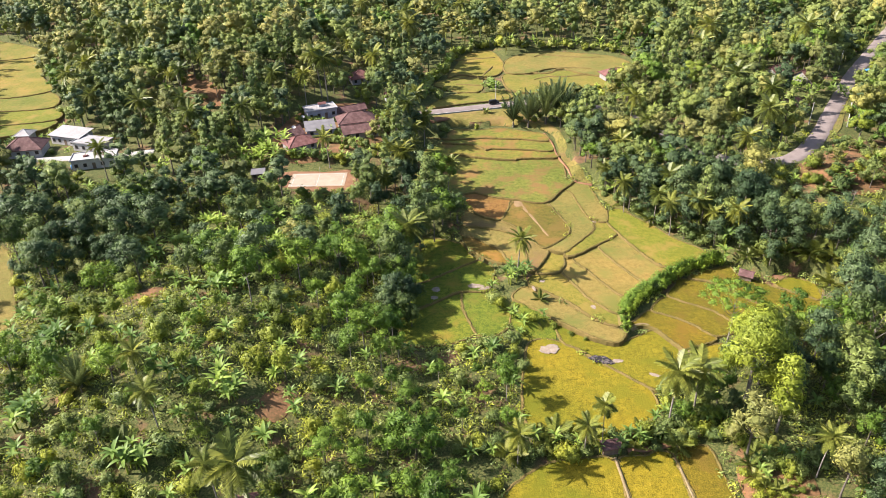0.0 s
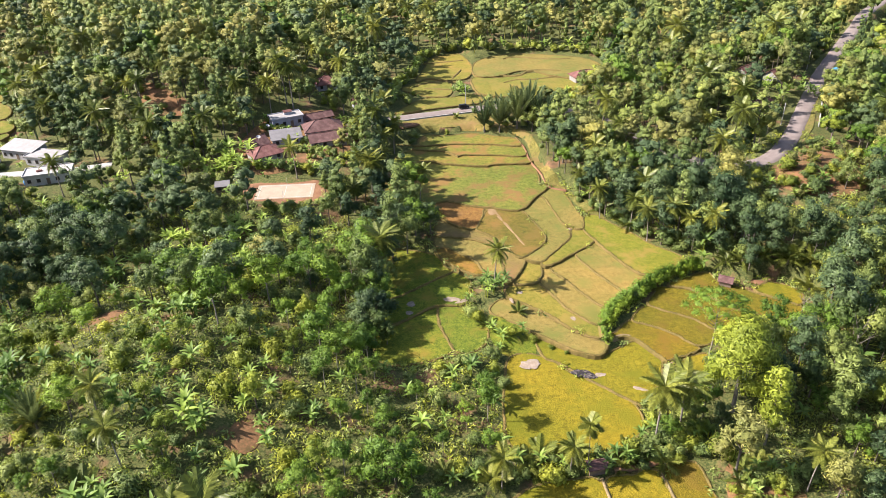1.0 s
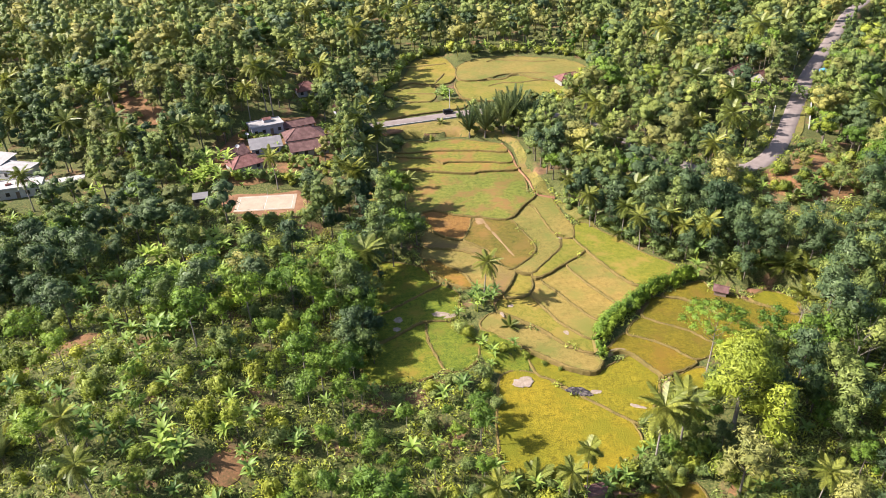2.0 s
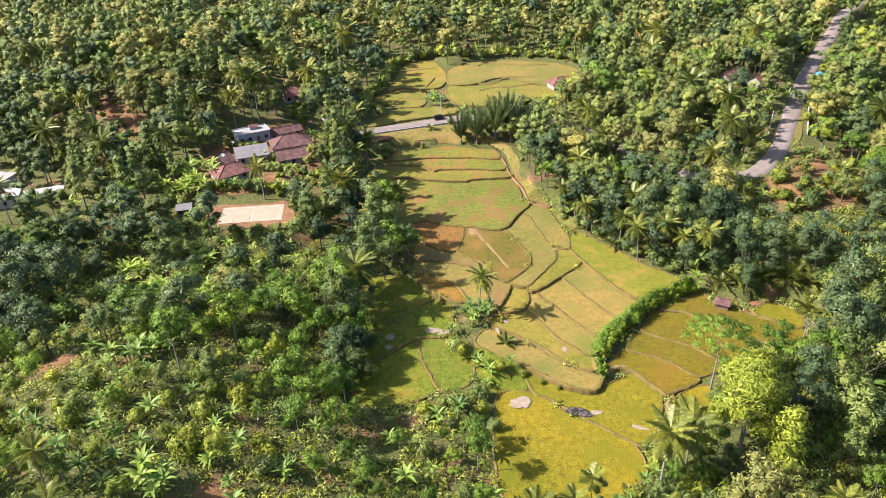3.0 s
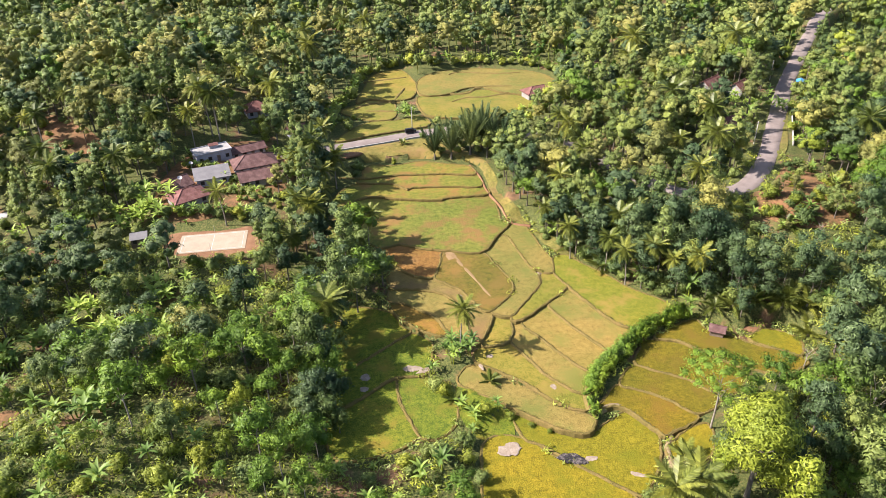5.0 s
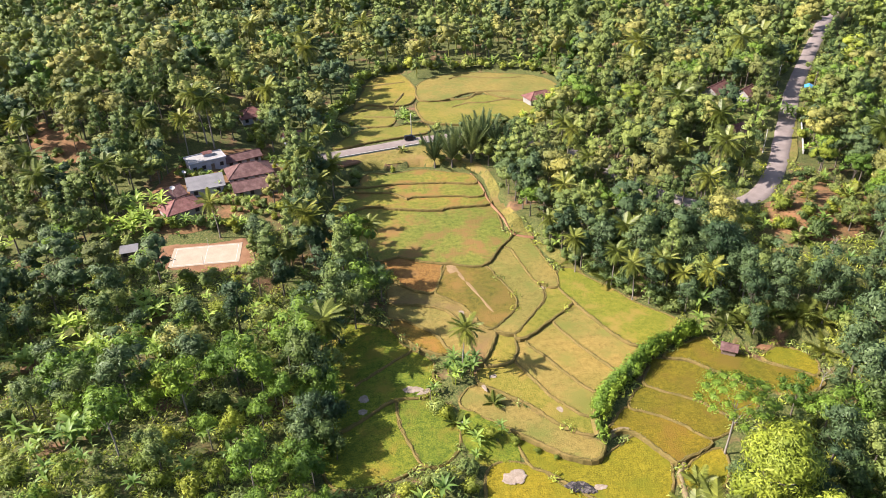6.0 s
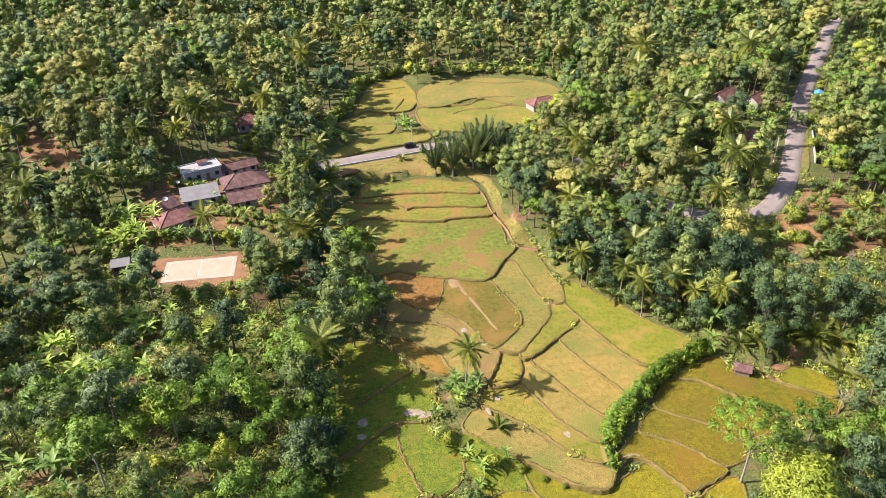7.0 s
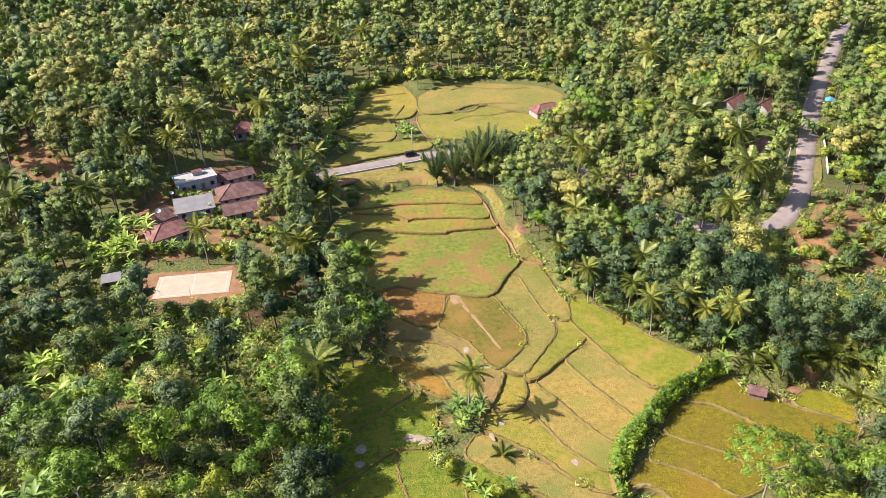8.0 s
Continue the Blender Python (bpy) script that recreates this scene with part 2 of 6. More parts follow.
def tube(points, radii, sides=6):
    """Verts and faces of a tapered tube along points."""
    verts, faces = [], []
    pts = [Vector(p) for p in points]
    for i, p in enumerate(pts):
        way = (pts[min(i + 1, len(pts) - 1)] - pts[max(i - 1, 0)]).normalized()
        a = way.cross(Vector((0.3, 0.9, 0.1))).normalized()
        b = way.cross(a)
        for k in range(sides):
            s = 2 * math.pi * k / sides
            verts.append(p + (a * math.cos(s) + b * math.sin(s)) * radii[i])
    for i in range(len(pts) - 1):
        for k in range(sides):
            a, b = i * sides + k, i * sides + (k + 1) % sides
            faces.append((a, b, b + sides, a + sides))
    faces.append(tuple(range((len(pts) - 1) * sides, len(pts) * sides)))
    return verts, faces


def joined(pieces):
    verts, faces = [], []
    for v, f in pieces:
        n = len(verts)
        verts.extend(v)
        faces.extend(tuple(i + n for i in q) for q in f)
    return verts, faces


# ---- the lie of the land ----
ALONG = (-400, 60, 100, 122, 135, 155, 175, 195, 212, 235, 262, 272, 300, 350, 400, 500, 700, 1200, 3000)
RISE = (-17, -17, -16, -15.5, -14.5, -13.8, -13.5, -13, -12, -11, -9.5, -8.7, -8.3, -6, -4, 4, 30, 80, 160)
HILLS = ((-55, 122, 10, 36), (-75, 300, 14, 50), (-32, 225, 7, 26), (150, 245, 13, 60), (118, 180, 12, 30))


def land(x, y):
    z = np.interp(y, ALONG, RISE)
    for a, b, h, r in HILLS:
        z = z + h * np.exp(-((x - a) ** 2 + (y - b) ** 2) / r ** 2)
    return z


def spline(points, step, closed=False):
    """A smooth line through points, cut into steps of about that length."""
    pts = [Vector(p) for p in points]
    n, out = len(pts), []
    for i in range(n if closed else n - 1):
        if closed:
            p = [pts[(i + k - 1) % n] for k in range(4)]
        else:
            p = [pts[max(0, min(n - 1, i + k - 1))] for k in range(4)]
        cuts = max(1, round((p[2] - p[1]).length / step))
        for c in range(cuts):
            t = c / cuts
            out.append(0.5 * (2 * p[1] + (p[2] - p[0]) * t + (2 * p[0] - 5 * p[1] + 4 * p[2] - p[3]) * t * t + (3 * p[1] - p[0] - 3 * p[2] + p[3]) * t ** 3))
    if not closed:
        out.append(pts[-1])
    return out


def inside(poly, x, y):
    """Which of the points x, y lie in the polygon."""
    hit = np.zeros(np.shape(x), bool)
    for (ax, ay), (bx, by) in zip(poly, poly[1:] + poly[:1]):
        if ay != by:
            hit ^= ((ay > y) != (by > y)) & (x < (bx - ax) * (y - ay) / (by - ay) + ax)
    return hit


def off_line(line, x, y, closed=False):
    """The distance of the points x, y from a line of points, and the z of the nearest place on it where it has one."""
    best, height = np.full(np.shape(x), 1e9), np.zeros(np.shape(x))
    ends = line[1:] + (line[:1] if closed else [])
    for a, b in zip(line, ends):
        dx, dy = b[0] - a[0], b[1] - a[1]
        t = np.clip(((x - a[0]) * dx + (y - a[1]) * dy) / max(dx * dx + dy * dy, 1e-9), 0, 1)
        d = np.hypot(x - a[0] - t * dx, y - a[1] - t * dy)
        near = d < best
        best = np.where(near, d, best)
        if len(a) > 2:
            height = np.where(near, a[2] + t * (b[2] - a[2]), height)
    return best, height


from mathutils.geometry import delaunay_2d_cdt

PLOTS = []      # outline and level of each field
ROADS = []      # centre line with heights, and width
PADS = [(-36.5, 206.5, -8.2, 15), (-36, 241, -5.0, 20), (-128, 240, -9.3, 26), (135, 258, 2.2, 13), (124, 230, 0.8, 9), (79, 299, -7.0, 9), (-29, 290, -3.0, 9)]
KEEP_OPEN = []  # other open ground: outlines


def ground_at(x, y):
    """The height of the ground sheet at the points x, y."""
    x, y = np.asarray(x, float), np.asarray(y, float)
    z = land(x, y)
    for a, b, h, r in PADS:
        k = np.clip((1.5 - np.hypot(x - a, y - b) / r) / 0.6, 0, 1)
        k = k * k * (3 - 2 * k)
        z = z * (1 - k) + h * k
    for line, width in ROADS:
        d, h = off_line(line, x, y)
        k = np.clip((width * 1.6 - d) / (width * 0.7), 0, 1)
        z = z * (1 - k) + (h - 0.18) * k
    nearest = np.full(x.shape, 3.4)
    for outline, level in PLOTS:
        near = (x > min(p[0] for p in outline) - 4) & (x < max(p[0] for p in outline) + 4) & (y > min(p[1] for p in outline) - 4) & (y < max(p[1] for p in outline) + 4)
        if near.any():
            d = np.full(x.shape, 99.0)
            d[near] = np.where(inside(outline, x[near], y[near]), -1, off_line(outline, x[near], y[near], True)[0])
            closer = d < nearest
            z = np.where(closer, np.where(d < 0, level - 0.6, np.minimum(z, level - 0.12)), z)
            nearest = np.where(closer, d, nearest)
    return z


# ---- fields ----
FIELD_LABEL = {
    "fallow": "fallow rice terrace plot with short green grass and bare patches",
    "brown": "harvested terrace plot with dry brown stubble",
    "weedy": "terrace plot with weeds over dry brown stubble",
    "straw": "harvested rice terrace plot with pale yellow straw",
    "dry": "dry rice terrace plot with faded straw",
    "green": "terrace plot with thin green regrowth over straw",
    "bright": "terrace plot with bright green young rice",
    "ripe": "rice plot with ripe golden yellow grass",
    "olive": "rice plot with olive yellow grass beside the hedge",
    "lush": "damp terrace plot with lush green grass below the trees",
}


BUND_GRASS = leafy("bund_grass", (0.095, 0.092, 0.020), (0.280, 0.245, 0.075))


def rice_plot(kind, level, *corners):
    """A level field with a raised earth bund round it, whose outer side goes down to the next terrace."""
    r = random.Random(len(PLOTS))
    line = [Vector((p.x + r.uniform(-0.12, 0.12), p.y + r.uniform(-0.12, 0.12), 0)) for p in spline([(*c, 0) for c in corners], 0.9, True)]
    if sum(a.x * b.y - b.x * a.y for a, b in zip(line, line[1:] + line[:1])) < 0:
        line.reverse()
    PLOTS.append(([(p.x, p.y) for p in line], level))
    thing = tagged(new("rice_plot"), FIELD_LABEL[kind], "rice field", "rice terraces")
    thing.location = (0, 0, level)
    n, verts, faces = len(line), [], []
    for i, p in enumerate(line):
        way = (line[(i + 1) % n] - line[i - 1]).normalized()
        inward = Vector((-way.y, way.x, 0))
        high, wide = r.uniform(0.05, 0.16), r.uniform(0.8, 1.25)
        for off, z in ((-0.8, -2.3), (-0.42, -0.06), (-0.22, high), (-0.02, high), (0.16 * wide, -0.03)):
            verts.append(p + inward * (off + r.uniform(-0.07, 0.07)) + Vector((0, 0, z + (r.uniform(-0.05, 0.07) if -1 < z else 0))))
    for i in range(n):
        for k in range(4):
            a, b = i * 5 + k, (i + 1) % n * 5 + k
            faces.append((a, b, b + 1, a + 1))
    shared("bund", mesh_of("bund", verts, faces, BUND), thing)
    top = [verts[i * 5 + 4] * 1.0 for i in range(n)]
    rim = [(p.x, p.y) for p in top]
    xs, ys = np.meshgrid(np.arange(min(p[0] for p in rim), max(p[0] for p in rim), 1.6), np.arange(min(p[1] for p in rim), max(p[1] for p in rim), 1.6))
    xs, ys = xs.ravel() + np.array([r.uniform(-0.5, 0.5) for _ in range(xs.size)]), ys.ravel() + np.array([r.uniform(-0.5, 0.5) for _ in range(ys.size)])
    ok = inside(rim, xs, ys) & (off_line(rim, xs, ys, True)[0] > 0.7)
    flat = [Vector(p) for p in rim] + [Vector((a, b)) for a, b in zip(xs[ok], ys[ok])]
    place, _, tris, *_ = delaunay_2d_cdt(flat, [(i, (i + 1) % n) for i in range(n)], [], 1, 1e-4)
    shared("field_surface", mesh_of("field_surface", [(p.x, p.y, 0 if i < n else r.uniform(-0.04, 0.07)) for i, p in enumerate(place)], tris, CROP[kind], True), thing)
    # a fringe of rough grass on the bund
    own = np.random.default_rng(len(PLOTS) + 300)
    edge = np.array([(p.x, p.y) for p in line])
    edge = np.repeat(edge, 3 if level < -10 else 1, axis=0) + own.uniform(-0.35, 0.35, (len(edge) * (3 if level < -10 else 1), 2))
    shared("bund_grass", mesh_of("bund_grass", *tufts(own, edge[:, 0], edge[:, 1], 0.02, 0.20), BUND_GRASS), thing)["kind"] = "stuff"
    return thing


def tufts(r, x, y, z, height):
    """Small grass tufts: three blades leaning outward from each place."""
    n = len(x)
    at = np.stack([x, y, np.full(n, z)], 1)
    verts = []
    for k in range(2):
        s = r.uniform(0, 2 * math.pi, n)
        way = np.stack([np.cos(s), np.sin(s), np.zeros(n)], 1)
        across = np.stack([-np.sin(s), np.cos(s), np.zeros(n)], 1)
        h = height * r.uniform(0.6, 1.5, (n, 1))
        verts.append(np.stack([at - across * h * 0.5, at + across * h * 0.5, at + way * h * 0.5 + np.array([0, 0, 1]) * h], 1))
    verts = np.concatenate(verts).reshape(-1, 3)
    return verts.tolist(), np.arange(len(verts)).reshape(-1, 3).tolist()


rice_plot("fallow", -11.0, (-1.5, 246.6), (5.4, 245.1), (6.8, 251.3), (10.0, 254.2), (16.8, 252.3), (25.7, 253.7), (33.2, 250.4), (40.9, 246.8), (41.7, 240.4), (33.5, 242.5), (25.2, 243.9), (16.9, 244.9), (6.7, 244.5))
rice_plot("fallow", -11.4, (4.2, 242.8), (6.7, 244.5), (16.8, 245.0), (25.2, 244.0), (33.6, 242.6), (42.1, 240.4), (41.9, 232.1), (32.1, 234.1), (20.7, 235.5), (19.3, 234.4), (15.4, 239.4), (8.1, 241.3))
rice_plot("fallow", -11.8, (-6.1, 227.5), (-1.9, 237.1), (4.5, 242.5), (14.6, 240.3), (19.3, 234.4), (20.7, 235.5), (32.1, 234.2), (42.3, 232.1), (43.0, 227.1), (30.8, 227.3), (27.5, 226.3), (15.2, 229.8), (9.0, 232.5), (3.4, 231.6), (-0.8, 226.4))
rice_plot("fallow", -12.4, (-0.8, 226.5), (3.4, 232.1), (9.0, 232.9), (15.2, 230.3), (27.5, 226.7), (30.9, 227.7), (43.1, 227.5), (44.1, 218.2), (43.5, 210.7), (45.2, 208.4), (40.2, 202.2), (34.2, 194.6), (24.8, 197.4), (18.9, 199.6), (13.0, 203.1), (7.6, 201.9), (4.0, 206.3), (-5.1, 208.1), (-6.3, 219.4))
rice_plot("brown", -12.8, (7.6, 202.0), (12.9, 203.2), (18.9, 199.7), (24.4, 197.4), (22.5, 191.9), (20.0, 185.6), (16.3, 186.3), (12.8, 189.7), (10.0, 195.6))
rice_plot("weedy", -12.8, (24.9, 197.3), (34.5, 194.6), (36.3, 189.2), (38.2, 183.1), (38.7, 177.6), (37.4, 174.3), (33.7, 170.5), (30.7, 168.2), (28.7, 170.1), (27.6, 173.6), (25.9, 178.0), (22.8, 181.8), (20.3, 185.1), (22.9, 191.8))
rice_plot("straw", -12.95, (40.7, 202.4), (43.0, 201.6), (44.0, 196.0), (44.6, 188.9), (45.6, 184.1), (46.1, 180.6), (45.2, 177.1), (41.9, 172.8), (38.3, 168.8), (35.1, 165.7), (31.2, 167.9), (33.9, 170.3), (37.9, 174.4), (39.2, 177.3), (38.5, 182.8), (36.8, 189.3), (35.0, 194.7))
rice_plot("straw", -12.8, (43.5, 201.8), (42.1, 203.8), (45.8, 208.3), (49.0, 210.0), (50.0, 203.0), (50.9, 193.6), (51.7, 187.3), (50.0, 181.6), (46.5, 183.7), (45.0, 188.1), (44.3, 195.7))
rice_plot("green", -13.1, (47.3, 182.4), (50.6, 181.5), (52.2, 176.0), (50.6, 173.6), (45.5, 169.7), (37.6, 164.1), (35.5, 165.6), (42.2, 172.8), (45.7, 177.0))
rice_plot("bright", -12.9, (52.5, 188.5), (56.0, 189.5), (58.6, 184.9), (63.0, 178.3), (66.7, 171.2), (71.8, 165.2), (74.2, 160.3), (69.3, 158.7), (61.3, 156.1), (57.9, 159.6), (55.4, 165.6), (52.6, 174.1), (50.6, 181.7))
rice_plot("straw", -13.4, (52.5, 174.2), (55.4, 165.5), (57.9, 159.5), (61.2, 156.2), (57.4, 152.4), (53.7, 149.2), (52.2, 151.9), (49.0, 158.2), (47.1, 163.2), (45.5, 169.0), (50.3, 172.8))
rice_plot("straw", -13.7, (45.0, 168.8), (47.0, 162.8), (48.9, 158.0), (52.2, 151.8), (53.5, 149.1), (49.3, 145.4), (47.4, 144.0), (44.3, 148.3), (40.3, 157.0), (37.6, 163.7))
rice_plot("straw", -14.0, (35.4, 165.4), (37.4, 164.1), (40.2, 156.7), (44.2, 148.0), (47.3, 143.8), (44.5, 138.5), (42.0, 139.4), (40.0, 142.2), (37.8, 145.5), (36.4, 149.3), (34.5, 154.3), (33.4, 157.8))
rice_plot("green", -13.7, (31.5, 168.4), (35.1, 165.9), (32.9, 157.6), (26.7, 157.1), (29.5, 162.3), (30.7, 164.7))
rice_plot("dry", -13.2, (9.3, 191.6), (12.7, 189.8), (20.1, 185.4), (25.9, 178.1), (28.8, 169.5), (30.8, 167.8), (30.1, 164.2), (26.3, 157.9), (24.2, 157.7), (24.9, 162.6), (24.9, 169.8), (22.9, 175.6), (19.8, 179.3), (12.5, 182.2), (8.5, 183.4))
rice_plot("straw", -13.6, (8.5, 183.1), (12.5, 182.1), (19.7, 179.2), (22.9, 175.6), (24.7, 170.0), (24.7, 163.1), (24.0, 159.0), (19.8, 164.0), (18.1, 169.0), (14.5, 173.5), (10.6, 177.0), (7.9, 177.9))
rice_plot("weedy", -14.0, (8.1, 177.5), (10.6, 176.9), (14.4, 173.4), (17.8, 169.0), (19.6, 164.0), (17.9, 162.6), (14.0, 165.6), (10.7, 169.8), (8.4, 174.0))
rice_plot("green", -14.3, (26.0, 156.9), (33.0, 157.6), (34.2, 154.1), (36.1, 149.1), (37.7, 145.2), (39.9, 142.0), (42.2, 139.2), (44.5, 138.4), (43.3, 133.9), (40.5, 134.7), (36.6, 138.4), (33.8, 143.0), (28.7, 148.2), (24.1, 152.9))
rice_plot("straw", -14.7, (23.5, 151.8), (29.8, 145.9), (35.5, 139.3), (39.1, 135.2), (43.5, 131.8), (42.8, 129.2), (40.3, 128.1), (35.9, 130.5), (31.8, 134.5), (28.4, 137.7), (26.0, 139.9), (21.9, 143.8), (19.2, 147.5))
rice_plot("ripe", -15.7, (28.5, 137.7), (31.9, 134.7), (36.0, 130.7), (40.5, 128.3), (47.5, 131.5), (51.7, 133.1), (54.4, 127.8), (54.3, 124.2), (51.7, 118.7), (47.0, 113.0), (44.3, 114.2), (38.8, 119.9), (35.5, 123.4), (32.2, 127.5), (29.2, 130.0))
rice_plot("ripe", -15.9, (24.3, 131.6), (29.5, 129.6), (33.7, 124.5), (40.0, 118.7), (42.8, 115.3), (44.7, 113.0), (45.0, 107.8), (42.2, 103.9), (35.5, 99.6), (27.8, 100.0), (18.3, 103.5), (17.7, 112.6), (19.6, 123.7), (21.0, 129.7))
rice_plot("olive", -14.2, (77.1, 157.6), (78.4, 153.1), (82.7, 149.9), (85.6, 146.7), (92.7, 141.3), (93.7, 138.5), (86.8, 136.2), (80.0, 139.8), (75.1, 145.2), (70.0, 151.0), (65.5, 152.9), (69.6, 155.2))
rice_plot("ripe", -14.0, (86.0, 147.6), (89.3, 150.8), (92.3, 150.6), (95.1, 148.3), (96.3, 144.8), (93.8, 140.9), (91.4, 142.9))
rice_plot("olive", -14.6, (63.1, 152.9), (69.9, 150.8), (75.1, 145.0), (80.0, 139.6), (75.0, 133.2), (70.2, 134.4), (67.0, 138.7), (63.8, 141.0), (58.1, 145.8), (60.7, 149.8))
rice_plot("olive", -14.8, (57.4, 145.3), (62.8, 143.5), (66.5, 139.0), (69.6, 136.0), (70.5, 131.7), (64.4, 129.1), (60.5, 133.9), (55.9, 137.8), (52.5, 140.3))
rice_plot("olive", -15.0, (51.8, 140.1), (55.8, 137.5), (60.4, 133.6), (64.0, 128.9), (62.2, 127.1), (57.5, 125.7), (55.7, 125.1), (54.2, 127.6), (51.5, 132.7), (48.6, 134.6), (44.9, 133.8), (47.3, 136.2))
rice_plot("ripe", -15.4, (57.6, 124.1), (61.2, 126.1), (65.1, 126.8), (64.5, 122.0), (60.4, 118.3), (55.2, 119.2), (54.5, 121.6))
rice_plot("lush", -14.8, (-7.7, 172.7), (-2.7, 179.0), (8.2, 174.5), (9.7, 168.9), (11.6, 166.3), (7.0, 163.1), (0.1, 158.1), (-5.1, 155.1), (-7.5, 155.5))
rice_plot("lush", -15.0, (-6.3, 154.4), (0.1, 157.8), (7.0, 162.8), (11.6, 165.9), (15.0, 163.0), (15.8, 159.6), (13.4, 151.9), (10.8, 151.0), (5.8, 151.1), (-0.6, 146.9), (-5.8, 144.0), (-7.8, 145.6))
rice_plot("lush", -15.4, (-6.7, 143.9), (-0.7, 146.7), (6.2, 150.8), (6.3, 144.3), (7.5, 138.9), (8.9, 133.8), (3.7, 130.8), (-2.9, 129.8), (-7.2, 131.3), (-9.2, 138.7))
rice_plot("lush", -15.3, (6.9, 150.7), (11.3, 150.7), (17.6, 147.2), (18.2, 142.0), (16.6, 135.5), (12.9, 132.5), (9.4, 133.6), (7.9, 139.0), (6.9, 144.1))
rice_plot("ripe", -17.0, (11.6, 87.8), (18.1, 93.5), (23.7, 95.4), (32.8, 95.1), (33.2, 86.2), (33.3, 80.7), (9.5, 81.8))
rice_plot("ripe", -17.0, (34.0, 94.9), (39.1, 95.9), (44.1, 96.3), (44.7, 85.7), (44.7, 80.2), (34.5, 80.7), (34.2, 86.2))
rice_plot("olive", -16.9, (45.3, 96.3), (51.6, 97.6), (52.3, 91.8), (52.5, 85.3), (52.4, 79.8), (45.8, 80.1), (45.7, 85.6))
rice_plot("green", -7.2, (8.1, 307.0), (12.5, 324.9), (16.9, 340.0), (28.0, 346.3), (32.2, 337.8), (33.7, 321.3), (29.8, 308.1), (21.6, 306.3), (13.6, 310.0))
rice_plot("green", -7.8, (2.2, 300.2), (13.4, 309.3), (21.6, 306.2), (22.6, 296.7), (19.7, 287.5), (10.0, 288.6), (4.8, 294.1))
rice_plot("green", -8.1, (-1.3, 271.3), (4.6, 280.4), (11.7, 286.4), (21.5, 286.3), (30.8, 289.0), (32.7, 279.2), (20.4, 276.0), (10.8, 273.8), (3.3, 271.2))
rice_plot("straw", -7.0, (36.5, 330.4), (50.9, 340.2), (67.1, 337.9), (86.0, 328.1), (90.7, 312.8), (80.8, 298.9), (66.4, 306.0), (59.5, 314.1), (51.6, 313.3), (43.1, 308.2), (33.8, 311.0))
rice_plot("green", -7.5, (33.4, 309.4), (43.9, 306.9), (52.2, 310.7), (61.1, 311.2), (67.1, 304.1), (77.3, 298.0), (66.9, 283.1), (50.4, 281.5), (34.4, 286.7), (31.6, 299.6))
rice_plot("green", -6.0, (-241.0, 392.4), (-203.3, 374.6), (-193.7, 356.9), (-220.7, 354.0))
rice_plot("green", -6.3, (-220.3, 353.0), (-193.4, 356.0), (-175.6, 323.8), (-162.6, 301.0), (-191.2, 297.8))
rice_plot("green", -6.6, (-191.0, 297.3), (-162.2, 300.4), (-152.7, 281.1), (-181.7, 279.8))
rice_plot("bright", -6.9, (-181.6, 279.3), (-152.6, 280.6), (-145.6, 267.1), (-173.3, 263.5))
rice_plot("bright", -7.2, (-173.1, 263.1), (-145.5, 266.7), (-148.2, 255.7), (-166.5, 250.5))
rice_plot("straw", -14.6, (-137.8, 184.9), (-124.1, 180.7), (-113.1, 162.1), (-104.0, 142.7), (-113.4, 139.8))

# ---- roads ----
def road(points, width, mat, label):
    line = spline(points, 3.0)
    ROADS.append(([tuple(p) for p in line], width))
    verts, faces = [], []
    for i, p in enumerate(line):
        way = (line[min(i + 1, len(line) - 1)] - line[max(i - 1, 0)]).normalized()
        side = Vector((way.y, -way.x, 0)).normalized()
        for k in (-0.5, -0.46, -0.15, 0.15, 0.46, 0.5):
            wob = 0.12 * math.sin(i * 1.7 + k * 9)
            verts.append(p + side * (width * k + (wob if abs(k) > 0.4 else 0)) + Vector((0, 0, -0.25 if abs(k) == 0.5 else 0.05 - 0.12 * k * k)))
    for i in range(len(line) - 1):
        for k in range(5):
            a = i * 6 + k
            faces.append((a, a + 1, a + 7, a + 6))
    ob = new("road", mesh_of("road", verts, faces, mat, True))
    return tagged(ob, label, "road", kind="structure")


road([(-30, 257.5, -6.2), (-12, 262.5, -7.8), (0, 266.4, -8.4), (15, 269.8, -8.5), (31, 273.0, -8.4), (52, 270, -7.4), (70, 252, -6.0), (78, 235, -5.2), (86, 212, -4.2), (94, 195.5, -2.0), (101.5, 193.0, -0.6), (107.5, 194.4, -0.3), (114.9, 200.7, 0.1), (123.0, 209.9, 0.6), (133.5, 224.8, 1.4), (146.2, 242.8, 2.1), (158.2, 259.9, 2.5), (171.5, 276.8, 2.8), (191.0, 300.8, 3.8), (205.0, 317.3, 5.1), (220.0, 335.2, 6.7), (250, 362, 9.0)],
     5.4, ASPHALT, "worn grey asphalt village road with crumbling edges")
road([(-98, 237, -8.8), (-108, 235, -9.2), (-122, 234.0, -9.3), (-140, 234, -9.4)], 4.0, CONCRETE, "pale concrete lane between the white houses")

# ---- ground sheet ----
SHEET_GRID = []


